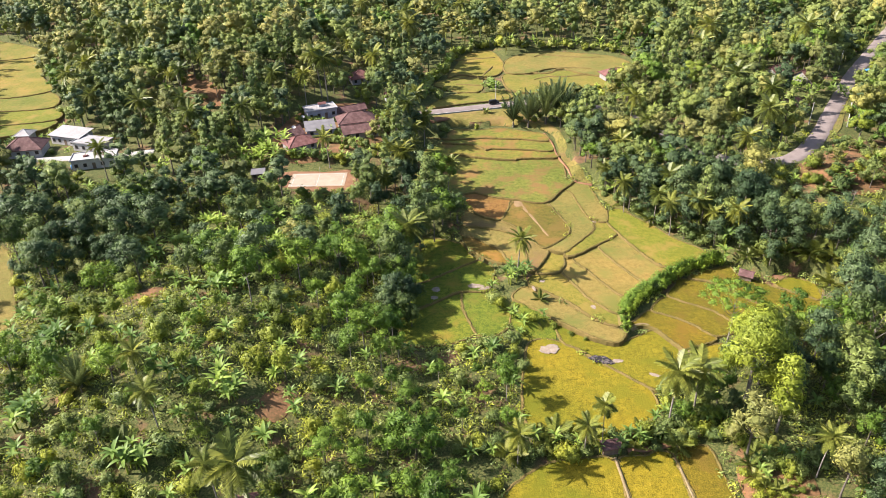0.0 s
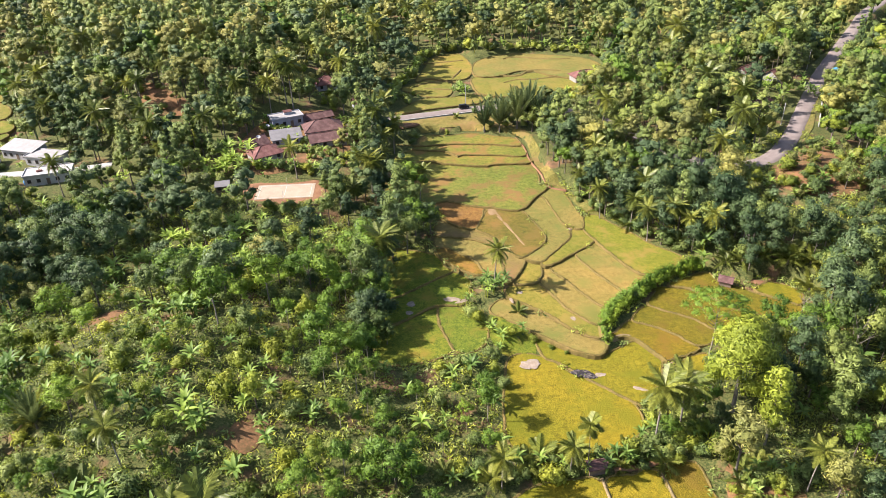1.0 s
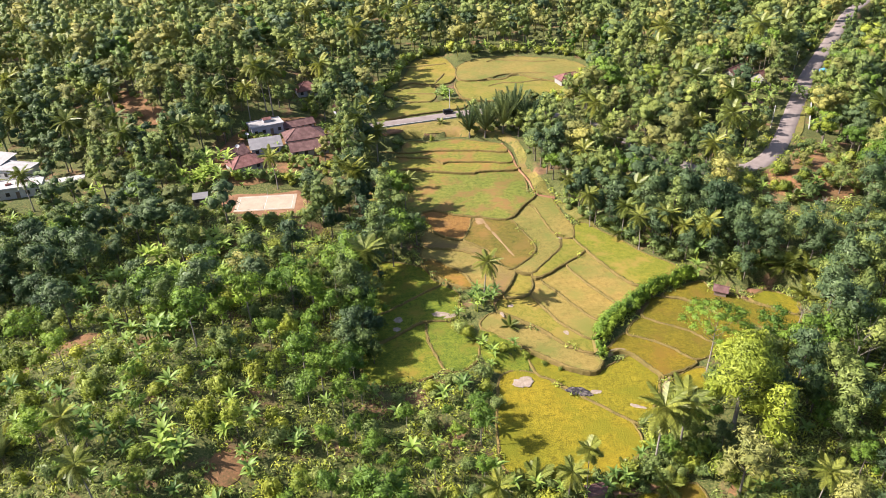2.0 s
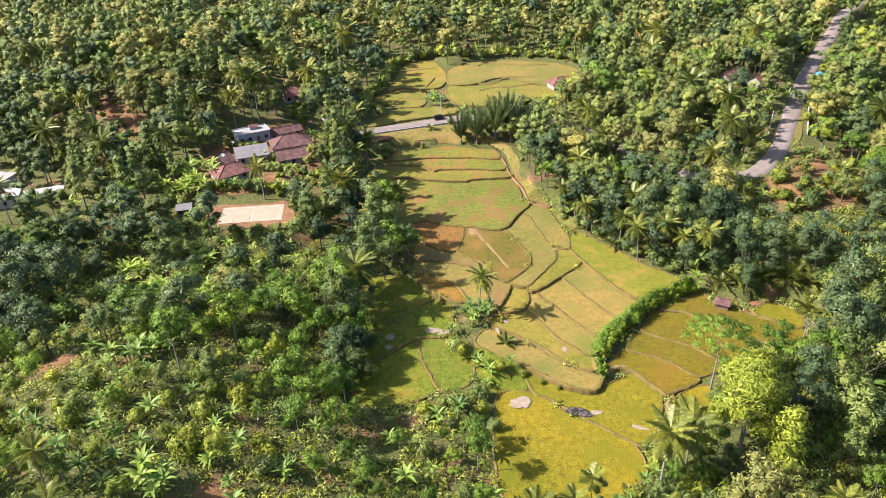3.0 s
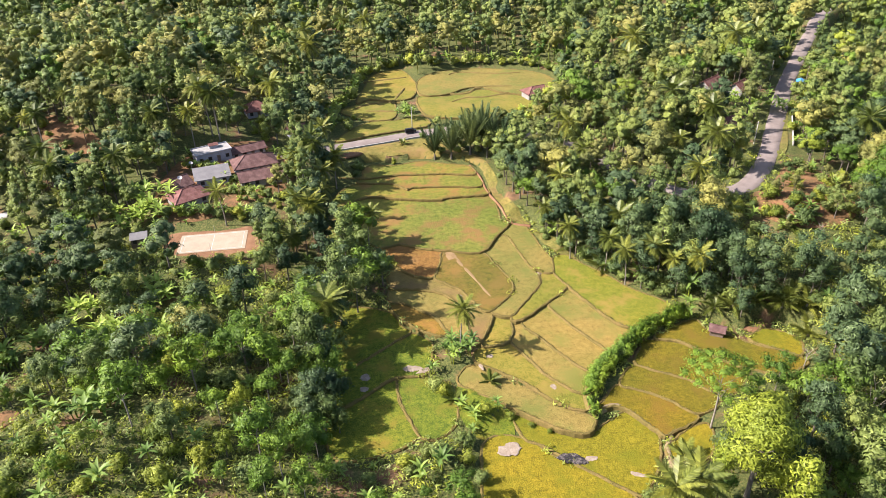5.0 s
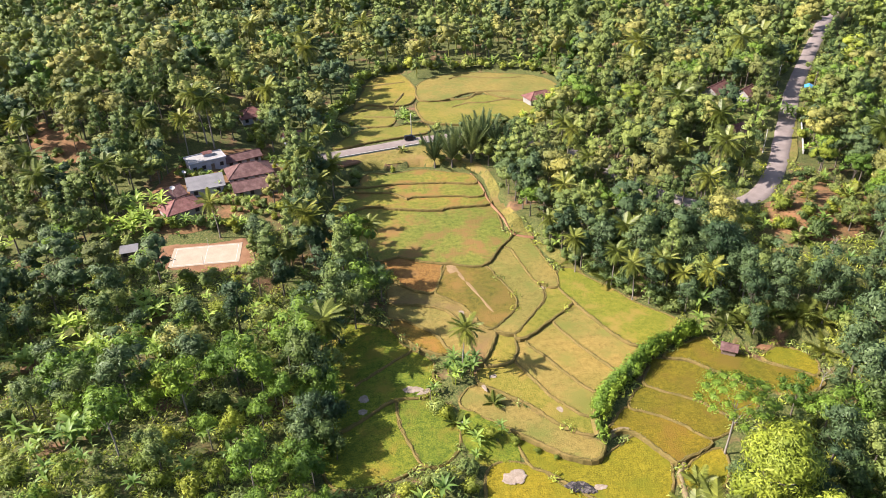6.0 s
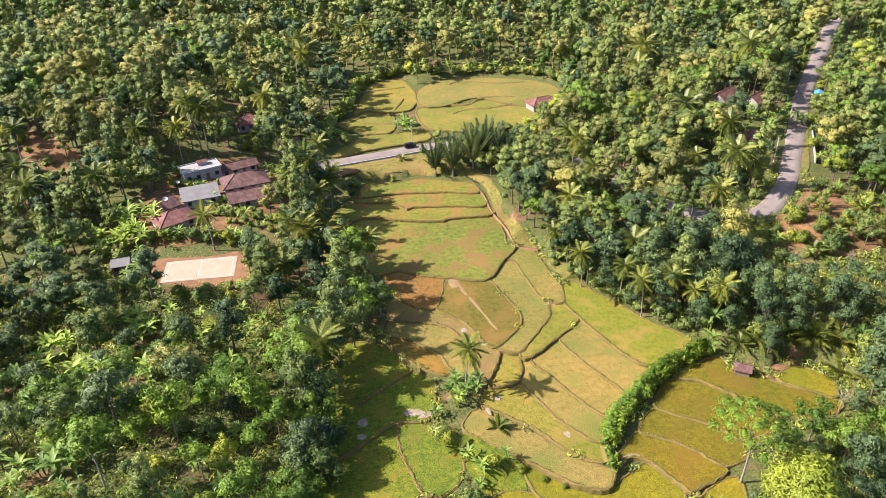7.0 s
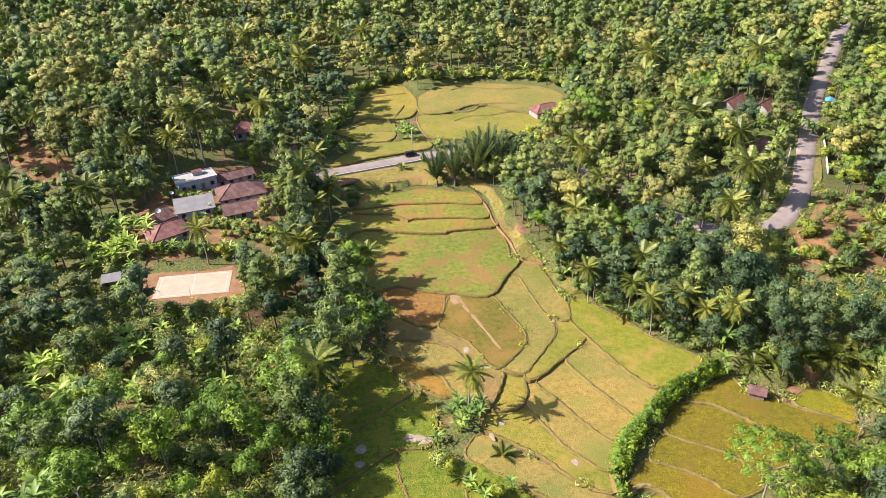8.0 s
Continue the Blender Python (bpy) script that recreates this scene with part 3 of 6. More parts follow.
def ground_sheet():
    xs = np.concatenate([[-3000, -1500, -800, -500, -380], np.arange(-300, -20, 3.5), np.arange(-20, 110, 1.25), np.arange(110, 320, 3.5), [400, 520, 800, 1500, 3000]])
    ys = np.concatenate([[-3000, -1200, -500, -200, -60], np.arange(0, 78, 2.5), np.arange(78, 345, 1.25), np.arange(345, 520, 3.5), [560, 640, 800, 1200, 2000, 3000]])
    gx, gy = np.meshgrid(xs, ys)
    gz = ground_at(gx, gy)
    near = (np.abs(gx) < 290) & (gy > 0) & (gy < 500)
    gz = gz + np.where(near, rng.uniform(-0.12, 0.08, gz.shape), 0)
    SHEET_GRID.append((xs, ys, gz))
    nx, ny = len(xs), len(ys)
    i = (np.arange(ny - 1)[:, None] * nx + np.arange(nx - 1)).ravel()
    faces = np.stack([i, i + 1, i + nx + 1, i + nx], 1)
    ob = new("ground", mesh_of("ground", np.stack([gx.ravel(), gy.ravel(), gz.ravel()], 1).tolist(), faces.tolist(), GROUND, True))
    tagged(ob, "reddish brown forest floor with weeds and leaf litter", "ground", kind="structure")


ground_sheet()


def patch(name, x, y, z, rx, ry, turn, mat, label, category, rise=0.05):
    """A flat irregular patch lying on the ground: its edge is thin and uneven."""
    r = random.Random(int(x * 7 + y * 13))
    n, verts = 36, []
    a, b, c = (r.uniform(0, 6.28) for _ in range(3))
    wob = [0.92 + 0.11 * math.sin(2 * math.pi * i / n * 2 + a) + 0.08 * math.sin(2 * math.pi * i / n * 3 + b) + 0.06 * math.sin(2 * math.pi * i / n * 7 + c) + r.uniform(-0.10, 0.10) for i in range(n)]
    for scale, h in ((1.0, -0.03), (0.9, rise), (0.45, rise * 1.3)):
        for i in range(n):
            s = 2 * math.pi * i / n
            verts.append((rx * scale * wob[i] * math.cos(s), ry * scale * wob[i] * math.sin(s), h + r.uniform(-0.01, 0.01)))
    faces = [(k * n + i, k * n + (i + 1) % n, (k + 1) * n + (i + 1) % n, (k + 1) * n + i) for k in (0, 1) for i in range(n)]
    faces.append(tuple(range(2 * n, 3 * n)))
    ob = new(name, mesh_of(name, verts, faces, mat))
    ob.matrix_basis = pose(x, y, z, 0, 0, turn)
    return tagged(ob, label, category)


# ---- plants: leaf clouds ----
def leaf_cloud(r, blobs, count, size, core=True, low=-0.55, corners=4, inner=(0.58, 0.80)):
    """Leaves over lumpy blobs ((x, y, z), (rx, ry, rz)), and an uneven inner mass of foliage behind them."""
    area = np.array([rx * ry + ry * rz + rz * rx for _, (rx, ry, rz) in blobs])
    pieces_v, pieces_f, base = [], [], 0
    counts = np.maximum(6, (count * area / area.sum()).astype(int))
    for (c, rad), k in zip(blobs, counts):
        d = r.normal(size=(k * 2, 3))
        d /= np.linalg.norm(d, axis=1)[:, None]
        d = d[d[:, 2] > low][:k]
        k = len(d)
        lump = 1 + 0.16 * np.sin(d[:, :1] * 5 + c[0] * 3) * np.cos(d[:, 1:2] * 6 + c[1] * 2)
        p = np.array(c) + d * np.array(rad) * lump * (0.55 + 0.85 * r.uniform(0, 1, (k, 1)) ** 0.8)
        nrm = d * 0.95 + np.array([0, 0, 0.25]) + r.normal(size=(k, 3)) * 0.33
        nrm /= np.linalg.norm(nrm, axis=1)[:, None]
        a = np.cross(nrm, r.normal(size=(k, 3)))
        a /= np.linalg.norm(a, axis=1)[:, None]
        b = np.cross(nrm, a)
        s = size * r.uniform(0.6, 1.45, (k, 1))
        quad = np.stack([p + a * s - nrm * s * 0.2, p + b * s * 0.55 + nrm * s * 0.12, p - a * s, p - b * s * 0.55 + nrm * s * 0.12], 1)
        quad = quad[:, :corners]
        pieces_v.append(quad.reshape(-1, 3))
        pieces_f.append(np.arange(k * corners).reshape(-1, corners) + base)
        base += k * corners
    verts, faces = np.concatenate(pieces_v).tolist(), np.concatenate(pieces_f).tolist()
    if core:
        for c, rad in blobs:
            bm = bmesh.new()
            bmesh.ops.create_icosphere(bm, subdivisions=1, radius=1)
            n = len(verts)
            for v in bm.verts:
                w = r.uniform(*inner)
                verts.append([c[i] + v.co[i] * rad[i] * w for i in range(3)])
            faces.extend([[v.index + n for v in f.verts] for f in bm.faces])
            bm.free()
    return verts, faces


def crown_normals(r, verts, blobs, corners=3):
    """The leaves of a bough lie along its outside: normals that follow the lumps and the whole crown, with some play from leaf to leaf."""
    v = np.array(verts, float)
    c, q = np.array([b[0] for b in blobs], float), np.array([b[1] for b in blobs], float)
    best, own = np.full(len(v), 1e9), np.zeros((len(v), 3))
    for centre, radius in zip(c, q):
        d = (v - centre) / radius
        n = np.linalg.norm(d, axis=1)
        near = n < best
        best, own = np.where(near, n, best), np.where(near[:, None], d / np.maximum(n, 1e-6)[:, None], own)
    whole = v - c.mean(0)
    whole /= np.maximum(np.linalg.norm(whole, axis=1), 1e-6)[:, None]
    play = np.repeat(r.normal(size=(len(v) // corners + 1, 3)) * 0.31, corners, axis=0)[:len(v)]
    n = own * 0.70 + whole * 0.42 + play + np.array([0, 0, 0.08])
    return n / np.maximum(np.linalg.norm(n, axis=1), 1e-6)[:, None]


def crown_mesh(name, r, verts, faces, leaf, blobs):
    """A crown: single leaves, then the smooth inner masses, 20 faces each."""
    me = mesh_of(name, verts, faces, LEAF[leaf], True)
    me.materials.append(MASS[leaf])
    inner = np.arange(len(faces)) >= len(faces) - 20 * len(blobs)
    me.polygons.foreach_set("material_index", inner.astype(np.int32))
    me.normals_split_custom_set_from_vertices(crown_normals(r, verts, blobs).tolist())
    me.update()
    return me


def trunk_mesh(name, r, height, radius, limbs, mat, reach=1.6, lean=0.3):
    pts = [(lean * t * t * r.uniform(-1, 1) + r.uniform(-0.06, 0.06), lean * t * t * r.uniform(-1, 1), height * t - 0.5 * (t == 0)) for t in (0, 0.12, 0.35, 0.6, 0.8, 1)]
    pieces = [tube(pts, [radius * k for k in (1.35, 1.0, 0.85, 0.7, 0.5, 0.25)], 6)]
    for k in range(limbs):
        t = r.uniform(0.5, 0.85)
        s = 2 * math.pi * (k + r.uniform(0, 0.6)) / limbs
        z0 = height * t
        out = reach * r.uniform(0.7, 1.2)
        pieces.append(tube([(0, 0, z0), (out * 0.5 * math.cos(s), out * 0.5 * math.sin(s), z0 + out * 0.45), (out * math.cos(s), out * math.sin(s), z0 + out * 1.1)], [radius * 0.45, radius * 0.3, radius * 0.12], 4))
    return mesh_of(name, *joined(pieces), mat, True)


def tree_kind(name, leaf, count_variants, maker, label, category="tree", group="", bark=BARK):
    """Makes the shared meshes of a kind of tree; maker(r) gives blobs, leaves, leaf size, trunk height, radius, limbs, reach."""
    kinds = []
    for i in range(count_variants):
        r = np.random.default_rng(hash_name(name) + i)
        blobs, count, size, height, radius, limbs, reach = maker(r)
        crown = crown_mesh(name + "_crown", r, *leaf_cloud(r, blobs, int(count * 2.1), size * 0.74, True, -0.55, 3), leaf, blobs)
        light = crown_mesh(name + "_light_crown", r, *leaf_cloud(r, blobs, int(count * 0.8), size * 0.80, True, -0.2, 3, (0.66, 0.95)), leaf, blobs)
        kinds.append((crown, trunk_mesh(name + "_trunk", r, height, radius, limbs, bark, reach), light))
    return dict(name=name, leaf=leaf, meshes=kinds, label=label, category=category, group=group or name.replace("_", " ") + "s")


def hash_name(name):
    return sum(ord(c) * (i + 3) for i, c in enumerate(name))


def broad(r):
    h = r.uniform(9.0, 13.0)
    wide = r.uniform(0.85, 1.35)
    blobs = [((0, 0, h * 0.68), (1.7 * wide, 1.7 * wide, 1.8))]
    for k in range(13):
        s, d, up = k * 2.4 + r.uniform(0, 1.2), wide * r.uniform(0.9, 2.9), r.uniform(0.45, 1.0)
        d *= 1.15 - 0.55 * max(0, up - 0.7) / 0.3
        blobs.append(((d * math.cos(s), d * math.sin(s), h * up), tuple(r.uniform(0.75, 1.5, 3) * (1, 1, 0.85))))
    return blobs, 760, 0.42, h * 0.75, 0.2, 5, 2.0


def tall(r):
    h = r.uniform(13.5, 17.5)
    blobs = []
    for k in range(12):
        s, d, t = k * 2.4 + r.uniform(0, 0.9), r.uniform(0.5, 2.1), k / 11
        d *= 1.15 - 0.75 * t
        blobs.append(((d * math.cos(s), d * math.sin(s), h * (0.38 + 0.58 * t)), tuple(r.uniform(0.85, 1.6, 3) * (1.1 - 0.4 * t))))
    return blobs, 700, 0.42, h * 0.85, 0.2, 6, 1.4


def feathery(r):
    blobs = []
    for k in range(26):
        s, d = k * 2.4, 6.2 * math.sqrt((k + 0.5) / 26)
        blobs.append(((d * math.cos(s), d * math.sin(s), 14.6 - 0.05 * d * d + r.uniform(-0.6, 0.6)), tuple(r.uniform(0.9, 1.4, 3) * (1, 1, 0.35))))
    return blobs, 1700, 0.30, 12.6, 0.2, 8, 3.4


def slender(r):
    h = r.uniform(9.5, 13)
    blobs = []
    for k in range(10):
        s, d = k * 2.4 + r.uniform(0, 0.8), r.uniform(0.6, 2.3)
        blobs.append(((d * math.cos(s), d * math.sin(s), h * r.uniform(0.6, 0.98)), tuple(r.uniform(0.8, 1.4, 3) * (1, 1, 0.65))))
    return blobs, 640, 0.38, h * 0.85, 0.12, 5, 1.5


def bushy(r):
    blobs = []
    for k in range(5):
        s, d = k * 1.3 + r.uniform(0, 0.8), r.uniform(0.3, 1.3)
        blobs.append(((d * math.cos(s), d * math.sin(s), r.uniform(0.8, 2.6)), tuple(r.uniform(0.8, 1.3, 3))))
    return blobs, 270, 0.38, 1.8, 0.08, 4, 0.9


def big(r):
    h = 16
    blobs = [((0, 0, h * 0.72), (3.4, 3.4, 3.2))]
    for k in range(24):
        s, up = k * 2.4, 0.40 + 0.52 * (k % 8) / 7
        d = (4.0 - 3.0 * max(0, up - 0.62) / 0.38) * r.uniform(0.75, 1.05)
        blobs.append(((d * math.cos(s), d * math.sin(s), h * up), tuple(r.uniform(1.0, 1.7, 3))))
    blobs.append(((0.3, 0.2, h * 0.96), (2.0, 2.0, 1.5)))
    return blobs, 5200, 0.36, h * 0.75, 0.35, 7, 3.2


TREES = {
    "broad": tree_kind("broadleaf_tree", "broad", 5, broad, "mid green broadleaf tree with a lumpy crown"),
    "deep": tree_kind("shade_tree", "deep", 5, broad, "dark green tree with dense foliage"),
    "tall": tree_kind("tall_tree", "broad", 5, tall, "tall straight tree with an upright green crown"),
    "grey": tree_kind("dry_leaved_tree", "olive", 4, broad, "greyish olive green tree in the sun", group="dry leaved trees"),
    "slender": tree_kind("slender_tree", "fresh", 6, slender, "slender young tree with fresh green leaf tufts", bark=PALE_BARK),
    "fresh": tree_kind("fresh_green_tree", "fresh", 4, broad, "bright green leafy tree on the slope"),
    "bush": tree_kind("bush", "broad", 5, bushy, "low green bush among the trees", "bush", "bushes"),
    "weed": tree_kind("scrub_bush", "weed", 5, bushy, "yellowish green scrub bush", "bush", "scrub bushes"),
    "big": tree_kind("large_tree", "sunny", 2, big, "large rounded yellow green tree beside the rice field", bark=PALE_BARK),
    "feather": tree_kind("feathery_tree", "fresh", 1, feathery, "wide feathery tree with thin light green foliage", bark=PALE_BARK),
    "limetall": tree_kind("tall_yellow_green_tree", "lime", 1, tall, "tall yellow green tree with a narrow crown", bark=PALE_BARK),
    "lime": tree_kind("lime_green_tree", "lime", 3, broad, "sunlit yellow green tree"),
}


def blade(length, width, droop, rise, cuts=5, fold=0.25):
    """One long arching leaf along +x from the origin."""
    verts, faces = [], []
    for i in range(cuts + 1):
        t = i / cuts
        w = width * math.sin(math.pi * min(0.98, 0.12 + t * 0.88)) ** 0.7 * 0.5
        x, z = length * (t - 0.18 * droop * t * t), rise * t - droop * t * t
        verts += [(x, w, z + w * fold), (x, 0, z), (x, -w, z + w * fold)]
    for i in range(cuts):
        a = i * 3
        faces += [(a, a + 1, a + 4, a + 3), (a + 1, a + 2, a + 5, a + 4)]
    return verts, faces


def frond(r, length, droop, rise, pairs=20, leaflet=1.25):
    """A feather leaf: a curved stalk with narrow leaflets on both sides."""
    verts, faces = [], []

    def at(t):
        return Vector((length * (t - 0.22 * droop / length * t * t), 0, rise * t - droop * t * t))
    stalk = [at(i / 5) for i in range(6)]
    v, f = tube(stalk, [0.06, 0.05, 0.04, 0.03, 0.02, 0.01], 3)
    verts, faces = list(v), list(f)
    for i in range(pairs):
        t = 0.16 + 0.84 * i / (pairs - 1)
        p = at(t)
        long = leaflet * math.sin(math.pi * (0.18 + 0.72 * t)) * r.uniform(0.85, 1.15)
        for side in (-1, 1):
            n = len(verts)
            out = Vector((0.45 + 0.3 * t, side * 0.85, -0.38 * r.uniform(0.5, 1.4))) * long
            verts += [p + Vector((-0.18, 0, 0.01)), p + Vector((0.18, 0, 0.01)), p + out]
            faces.append((n, n + 1, n + 2))
    return verts, faces


def turned(piece, m):
    return [m @ Vector(v) for v in piece[0]], piece[1]


def palm_kind(name, leaf, variants, fronds, length, height, label, group, radius=0.17, upright=0.0, bark=PALE_BARK):
    kinds = []
    for i in range(variants):
        r = np.random.default_rng(hash_name(name) + i)
        h = height * r.uniform(0.85, 1.15)
        bend = r.uniform(-0.9, 0.9, 2) * h / 10
        pts = [(bend[0] * t * t, bend[1] * t * t, h * t - 0.5 * (t == 0)) for t in np.linspace(0, 1, 7)]
        trunk = mesh_of(name + "_trunk", *tube(pts, [radius * k for k in (1.6, 1.1, 1, 0.95, 0.9, 0.85, 0.8)], 6), bark, True)
        pieces = []
        for k in range(fronds):
            age = k / fronds
            el = 66 + upright * 0.22 - (105 - upright) * age + r.uniform(-9, 9)
            m = pose(*pts[-1], 0, -el, k * 137.5 + r.uniform(-15, 15))
            pieces.append(turned(frond(r, length * r.uniform(0.85, 1.1), length * (0.36 + 0.34 * age) * max(0.25, 1 - upright / 90), 0.0, *((28, 1.25) if upright > 40 else (20, 1.25))), m))
        leaves = [mesh_of("frond", *q, LEAF[leaf]) for q in pieces] if name == "coconut_palm" else []
        kinds.append((mesh_of(name + "_crown", *joined(pieces), LEAF[leaf]), trunk, None, leaves))
    return dict(name=name, leaf=leaf, meshes=kinds, label=label, category="palm tree", group=group)


TREES["coco"] = palm_kind("coconut_palm", "palm", 5, 24, 4.3, 12.0, "coconut palm with arching yellow green fronds", "coconut palms")
TREES["sugar"] = palm_kind("sugar_palm", "sugar", 4, 19, 10.5, 2.6, "dark sugar palm with stiff upright fronds by the road", "sugar palms", 0.34, 79, BARK)
TREES["areca"] = palm_kind("areca_palm", "palm", 1, 13, 2.3, 15.5, "thin areca palm with a small crown", "areca palms", 0.09, 10)
TREES["young"] = palm_kind("young_palm", "palm", 3, 12, 4.0, 0.8, "short young palm with fronds rising from the ground", "young palms", 0.2, 30)


def banana_kind():
    kinds = []
    for i in range(5):
        r = np.random.default_rng(90 + i)
        h = r.uniform(2.0, 3.2)
        stem = mesh_of("banana_stem", *joined([tube([(0, 0, -0.3), (0.03, 0, h * 0.5), (0, 0, h)], [0.17, 0.14, 0.08], 5), tube([(0.5, 0.3, -0.3), (0.6, 0.35, h * 0.35), (0.65, 0.4, h * 0.6)], [0.12, 0.1, 0.05], 5)]), LEAF["weed"])
        pieces = []
        for k in range(13):
            top = (0, 0, h) if k < 8 else (0.65, 0.4, h * 0.6)
            m = pose(*top, 0, -r.uniform(38, 80), k * 137.5 + r.uniform(-20, 20))
            long = r.uniform(2.0, 2.9) * (1 if k < 8 else 0.75)
            pieces.append(turned(blade(long, 0.56, r.uniform(0.7, 1.6), 0.1), m))
        kinds.append((mesh_of("banana_leaves", *joined(pieces), LEAF["banana"], True), stem, None))
    return dict(name="banana_plant", leaf="banana", meshes=kinds, label="banana plant with broad arching light green leaves", category="banana plant", group="banana plants")


TREES["banana"] = banana_kind()
PLANTED = []    # every plant: kind, variant, place, scale, turn


def plant(kind, x, y, scale=1.0, z=None, variant=None):
    z = float(ground_at([x], [y])[0]) if z is None else z
    n = len(TREES[kind]["meshes"])
    PLANTED.append((kind, int(rng.integers(n)) if variant is None else variant % n, x, y, z, scale, rng.uniform(0, 360)))


# ---- buildings ----
HOUSES = []


def gable_roof(bm, w, d, z, h, over=0.5, thick=0.14):
    """Two slopes with the ridge along x."""
    w, d = w / 2 + over, d / 2 + over
    drop = -over * h / (d - over)
    rows = [(-d, z + drop), (0, z + h), (d, z + drop)]
    up = [[bm.verts.new((x, y, q)) for y, q in rows] for x in (-w, w)]
    dn = [[bm.verts.new((x, y, q - thick)) for y, q in rows] for x in (-w, w)]
    for k in (0, 1):
        bm.faces.new((up[0][k], up[1][k], up[1][k + 1], up[0][k + 1]))
        bm.faces.new((dn[0][k + 1], dn[1][k + 1], dn[1][k], dn[0][k]))
        for s in (0, 1):
            bm.faces.new((up[s][k], up[s][k + 1], dn[s][k + 1], dn[s][k]))
    for k in (0, 2):
        bm.faces.new((up[0][k], dn[0][k], dn[1][k], up[1][k]))


def hip_roof(bm, w, d, z, h, over=0.6, thick=0.16):
    w, d = w / 2 + over, d / 2 + over
    z = z - over * h / d
    ridge = max(0.05, w - d)
    lower = [bm.verts.new(p) for p in ((-w, -d, z), (w, -d, z), (w, d, z), (-w, d, z))]
    under = [bm.verts.new(p) for p in ((-w, -d, z - thick), (w, -d, z - thick), (w, d, z - thick), (-w, d, z - thick))]
    a, b = bm.verts.new((-ridge, 0, z + h)), bm.verts.new((ridge, 0, z + h))
    bm.faces.new((lower[0], lower[1], b, a))
    bm.faces.new((lower[1], lower[2], b))
    bm.faces.new((lower[2], lower[3], a, b))
    bm.faces.new((lower[3], lower[0], a))
    for i in range(4):
        j = (i + 1) % 4
        bm.faces.new((lower[j], lower[i], under[i], under[j]))
    bm.faces.new(under[::-1])
    return ridge, z + h


def roof_caps(thing, lines, mat):
    """Rounded caps over ridges and hips, each a piece of its own."""
    for a, b in lines:
        way = (Vector(b) - Vector(a)).normalized() * 0.15
        v, f = tube([Vector(a) - way, Vector(b) + way], [0.13, 0.13], 6)
        shared("ridge_cap", mesh_of("ridge_cap", v, f, mat), thing)


def openings(thing, w, d, h, doors=True):
    """Windows and a door on the long sides."""
    for side in (-1, 1):
        n = max(2, int(w / 2.6))
        for i in range(n):
            x = -w / 2 + (i + 0.5) * w / n
            is_door = doors and side < 0 and i == n // 2
            z0, z1, half = (0.05, 2.05, 0.45) if is_door else (0.95, 2.05, 0.5)
            y = side * (d / 2 + 0.02)
            bm = bmesh.new()
            box(bm, x - half - 0.08, x + half + 0.08, y - 0.05, y + 0.05, z0 - 0.06, z1 + 0.08)
            frame_part = part("door_frame" if is_door else "window_frame", bm, WOOD, thing)
            bm = bmesh.new()
            box(bm, x - half, x + half, y + side * 0.02 - 0.05, y + side * 0.02 + 0.05, z0, z1)
            part("door_leaf" if is_door else "pane", bm, WOOD if is_door else DARK, frame_part)


